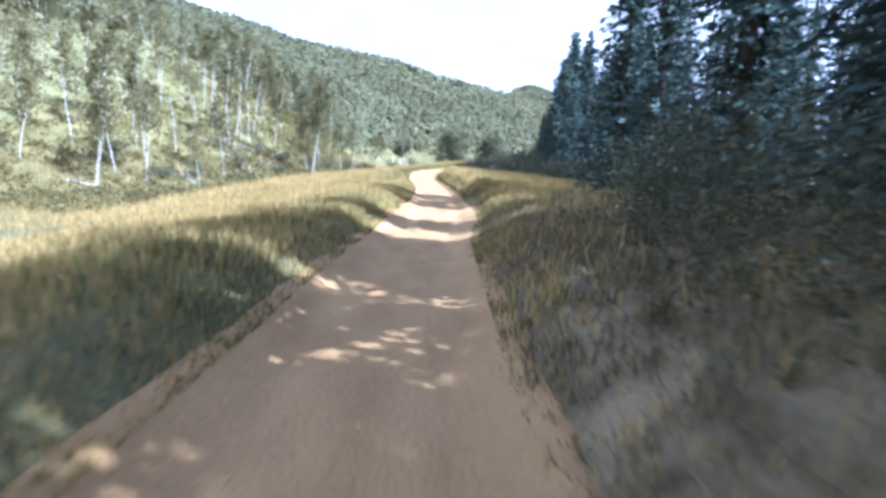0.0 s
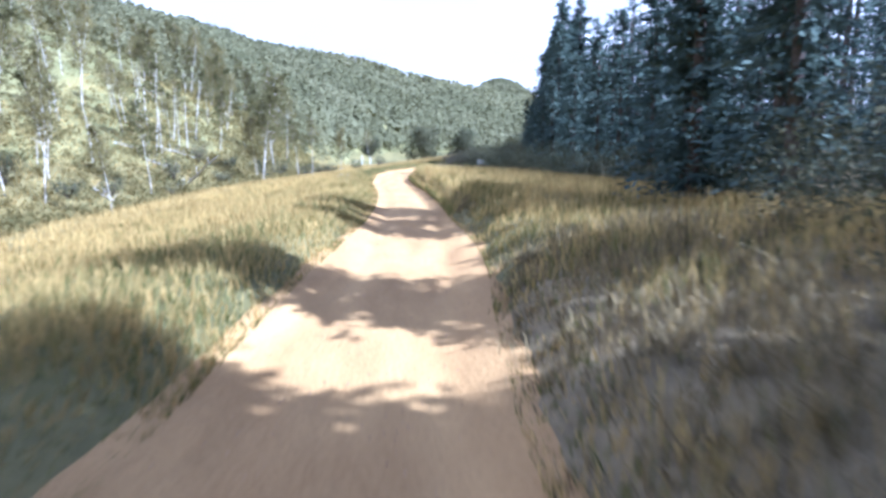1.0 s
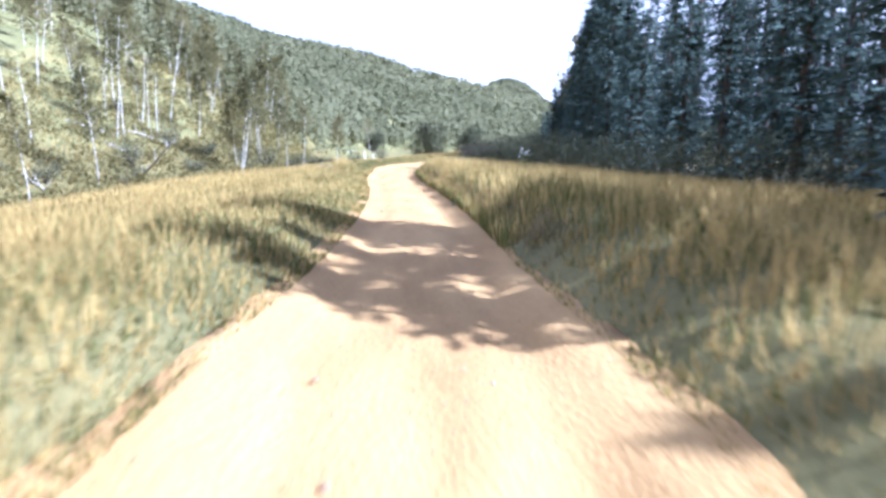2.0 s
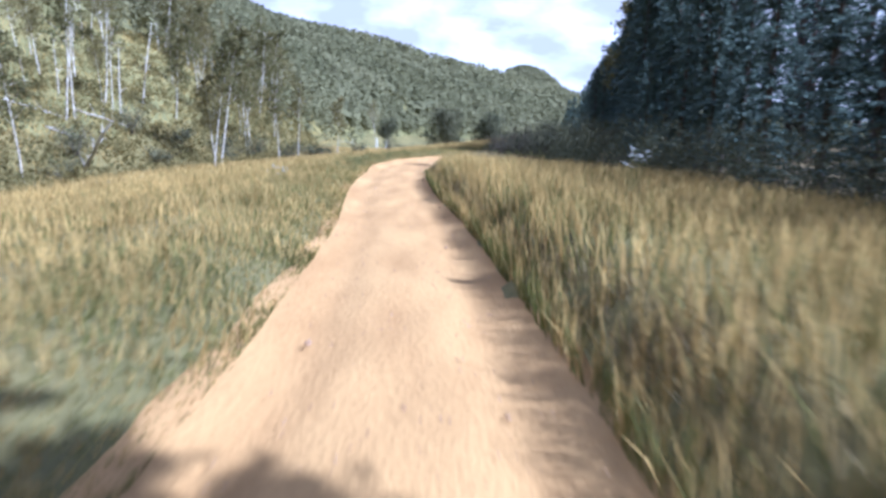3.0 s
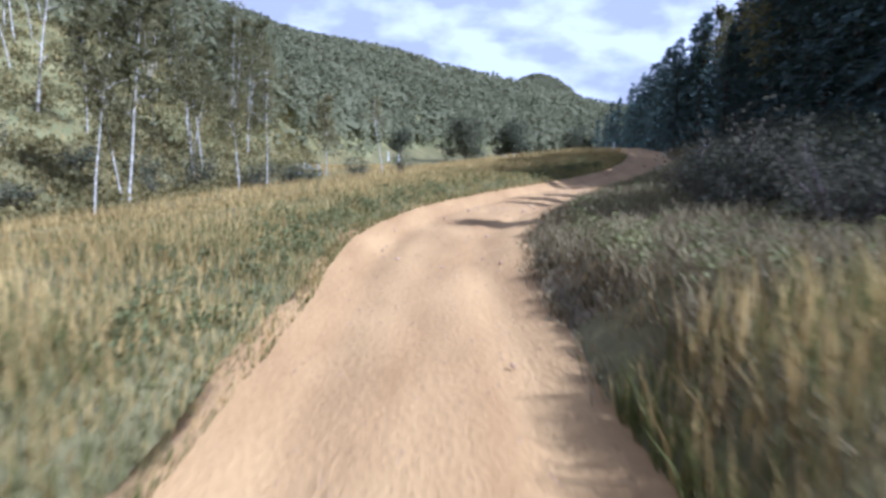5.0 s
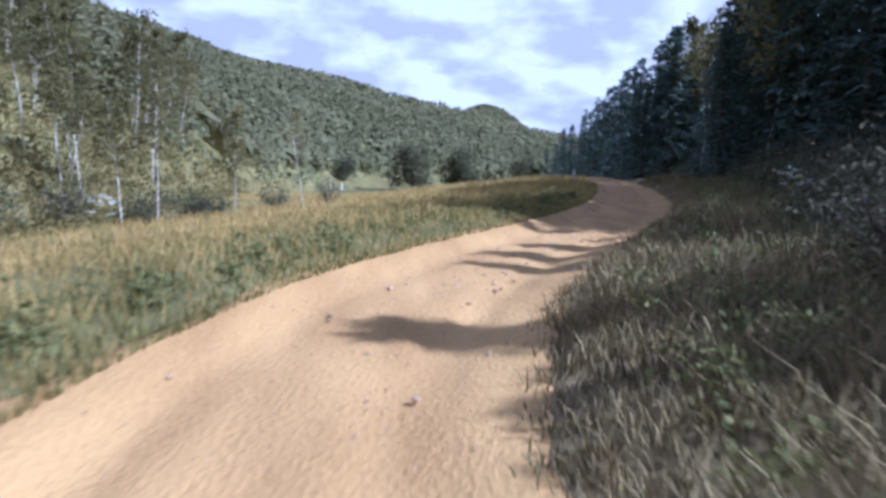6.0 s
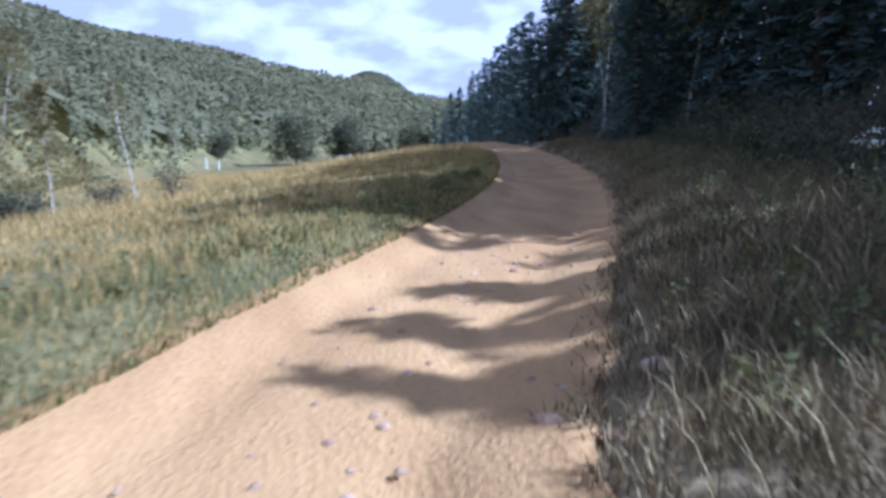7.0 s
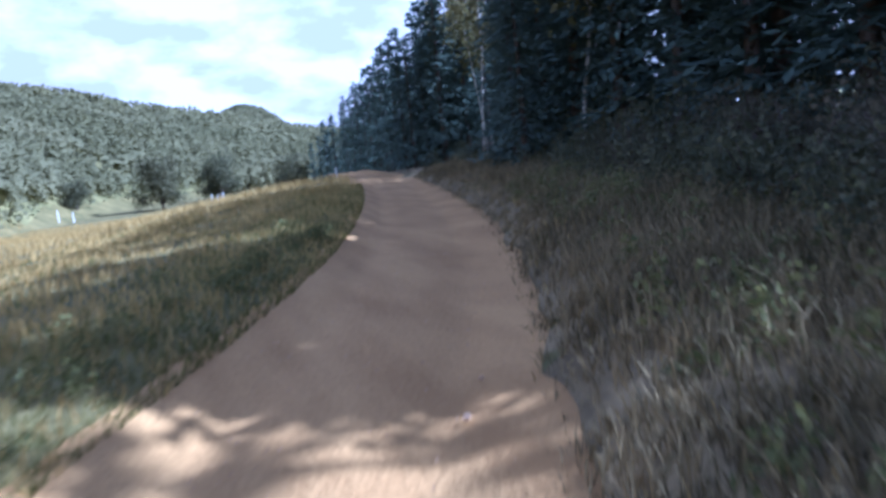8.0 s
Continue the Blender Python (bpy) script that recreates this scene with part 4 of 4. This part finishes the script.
def build_verge_bushes():
    """Half-withered shrubs on the shaded side of the bend."""
    text, group = "half-withered grey-brown shrub beside the track", "withered shrubs at the bend"
    kinds = [bush(121, 1.2, 0.8, M_DRYLEAF, text, group), bush(122, 0.9, 0.7, M_DRYLEAF, text, group), bush(123, 1.5, 0.9, M_DRYLEAF, text, group)]
    rnd = random.Random(125)
    for i in range(30):
        y = 55 + 0.72 * i + rnd.uniform(-0.4, 0.4)
        s = rnd.uniform(2.5, 5.2)
        x = road_x(y) + (half_width(y) + s) * from_table(LEAN_TABLE, y)
        size = rnd.uniform(0.5, 0.75) + 0.11 * s
        if i < 3:
            plant(kinds[i], x, y, rnd.uniform(0, 360), size)
        else:
            plant_copy(kinds[i % 3], x, y, rnd.uniform(0, 360), size)


def snag(seed, height):
    rnd = random.Random(seed)
    top = new("bare_birch")
    stem = Heap()
    pts = [Vector((0, 0, -0.2))]
    lean = Vector((rnd.uniform(-0.16, 0.16), rnd.uniform(-0.1, 0.1), 1))
    for i in range(7):
        lean += Vector((rnd.uniform(-0.06, 0.06), rnd.uniform(-0.06, 0.06), 0))
        pts.append(pts[-1] + lean.normalized() * height / 7)
    stem.tube(pts, [height * 0.011 * (1 - 0.11 * i) for i in range(8)], 7)
    child("trunk", stem.mesh("snag_trunk", M_BARK, True), top)
    for i in range(4):
        limb = Heap()
        root = pts[3 + i]
        tip = root + Vector((rnd.uniform(-1, 1), rnd.uniform(-1, 1), rnd.uniform(0.3, 1))) * height * 0.09
        limb.tube([root, root.lerp(tip, 0.5) + Vector((0, 0, 0.04)), tip], [0.03, 0.02, 0.008], 5)
        child("branch", limb.mesh("snag_branch", M_BARK, True), top)
    return tagged(top, "bare white birch trunk with broken branches", "tree", "bare birches")


def build_snags():
    kinds = [snag(111, 7.0), snag(112, 6.0), snag(113, 5.0)]
    spots = ((-27, 84.5), (-24.6, 82), (-29, 81.5), (-31, 88), (-25.6, 77), (-33, 70), (-28.5, 68), (-38, 66), (-36, 78), (-26.2, 90), (-22, 97), (-30, 61.5), (-40, 75), (-34, 93))
    for i, (x, y) in enumerate(spots):
        if i < 3:
            plant(kinds[i], x, y, 50 * i)
        else:
            plant_copy(kinds[i % 3], x, y, 50 * i, 0.8 + 0.07 * (i % 5))


build_bushes()
build_verge_bushes()
build_snags()
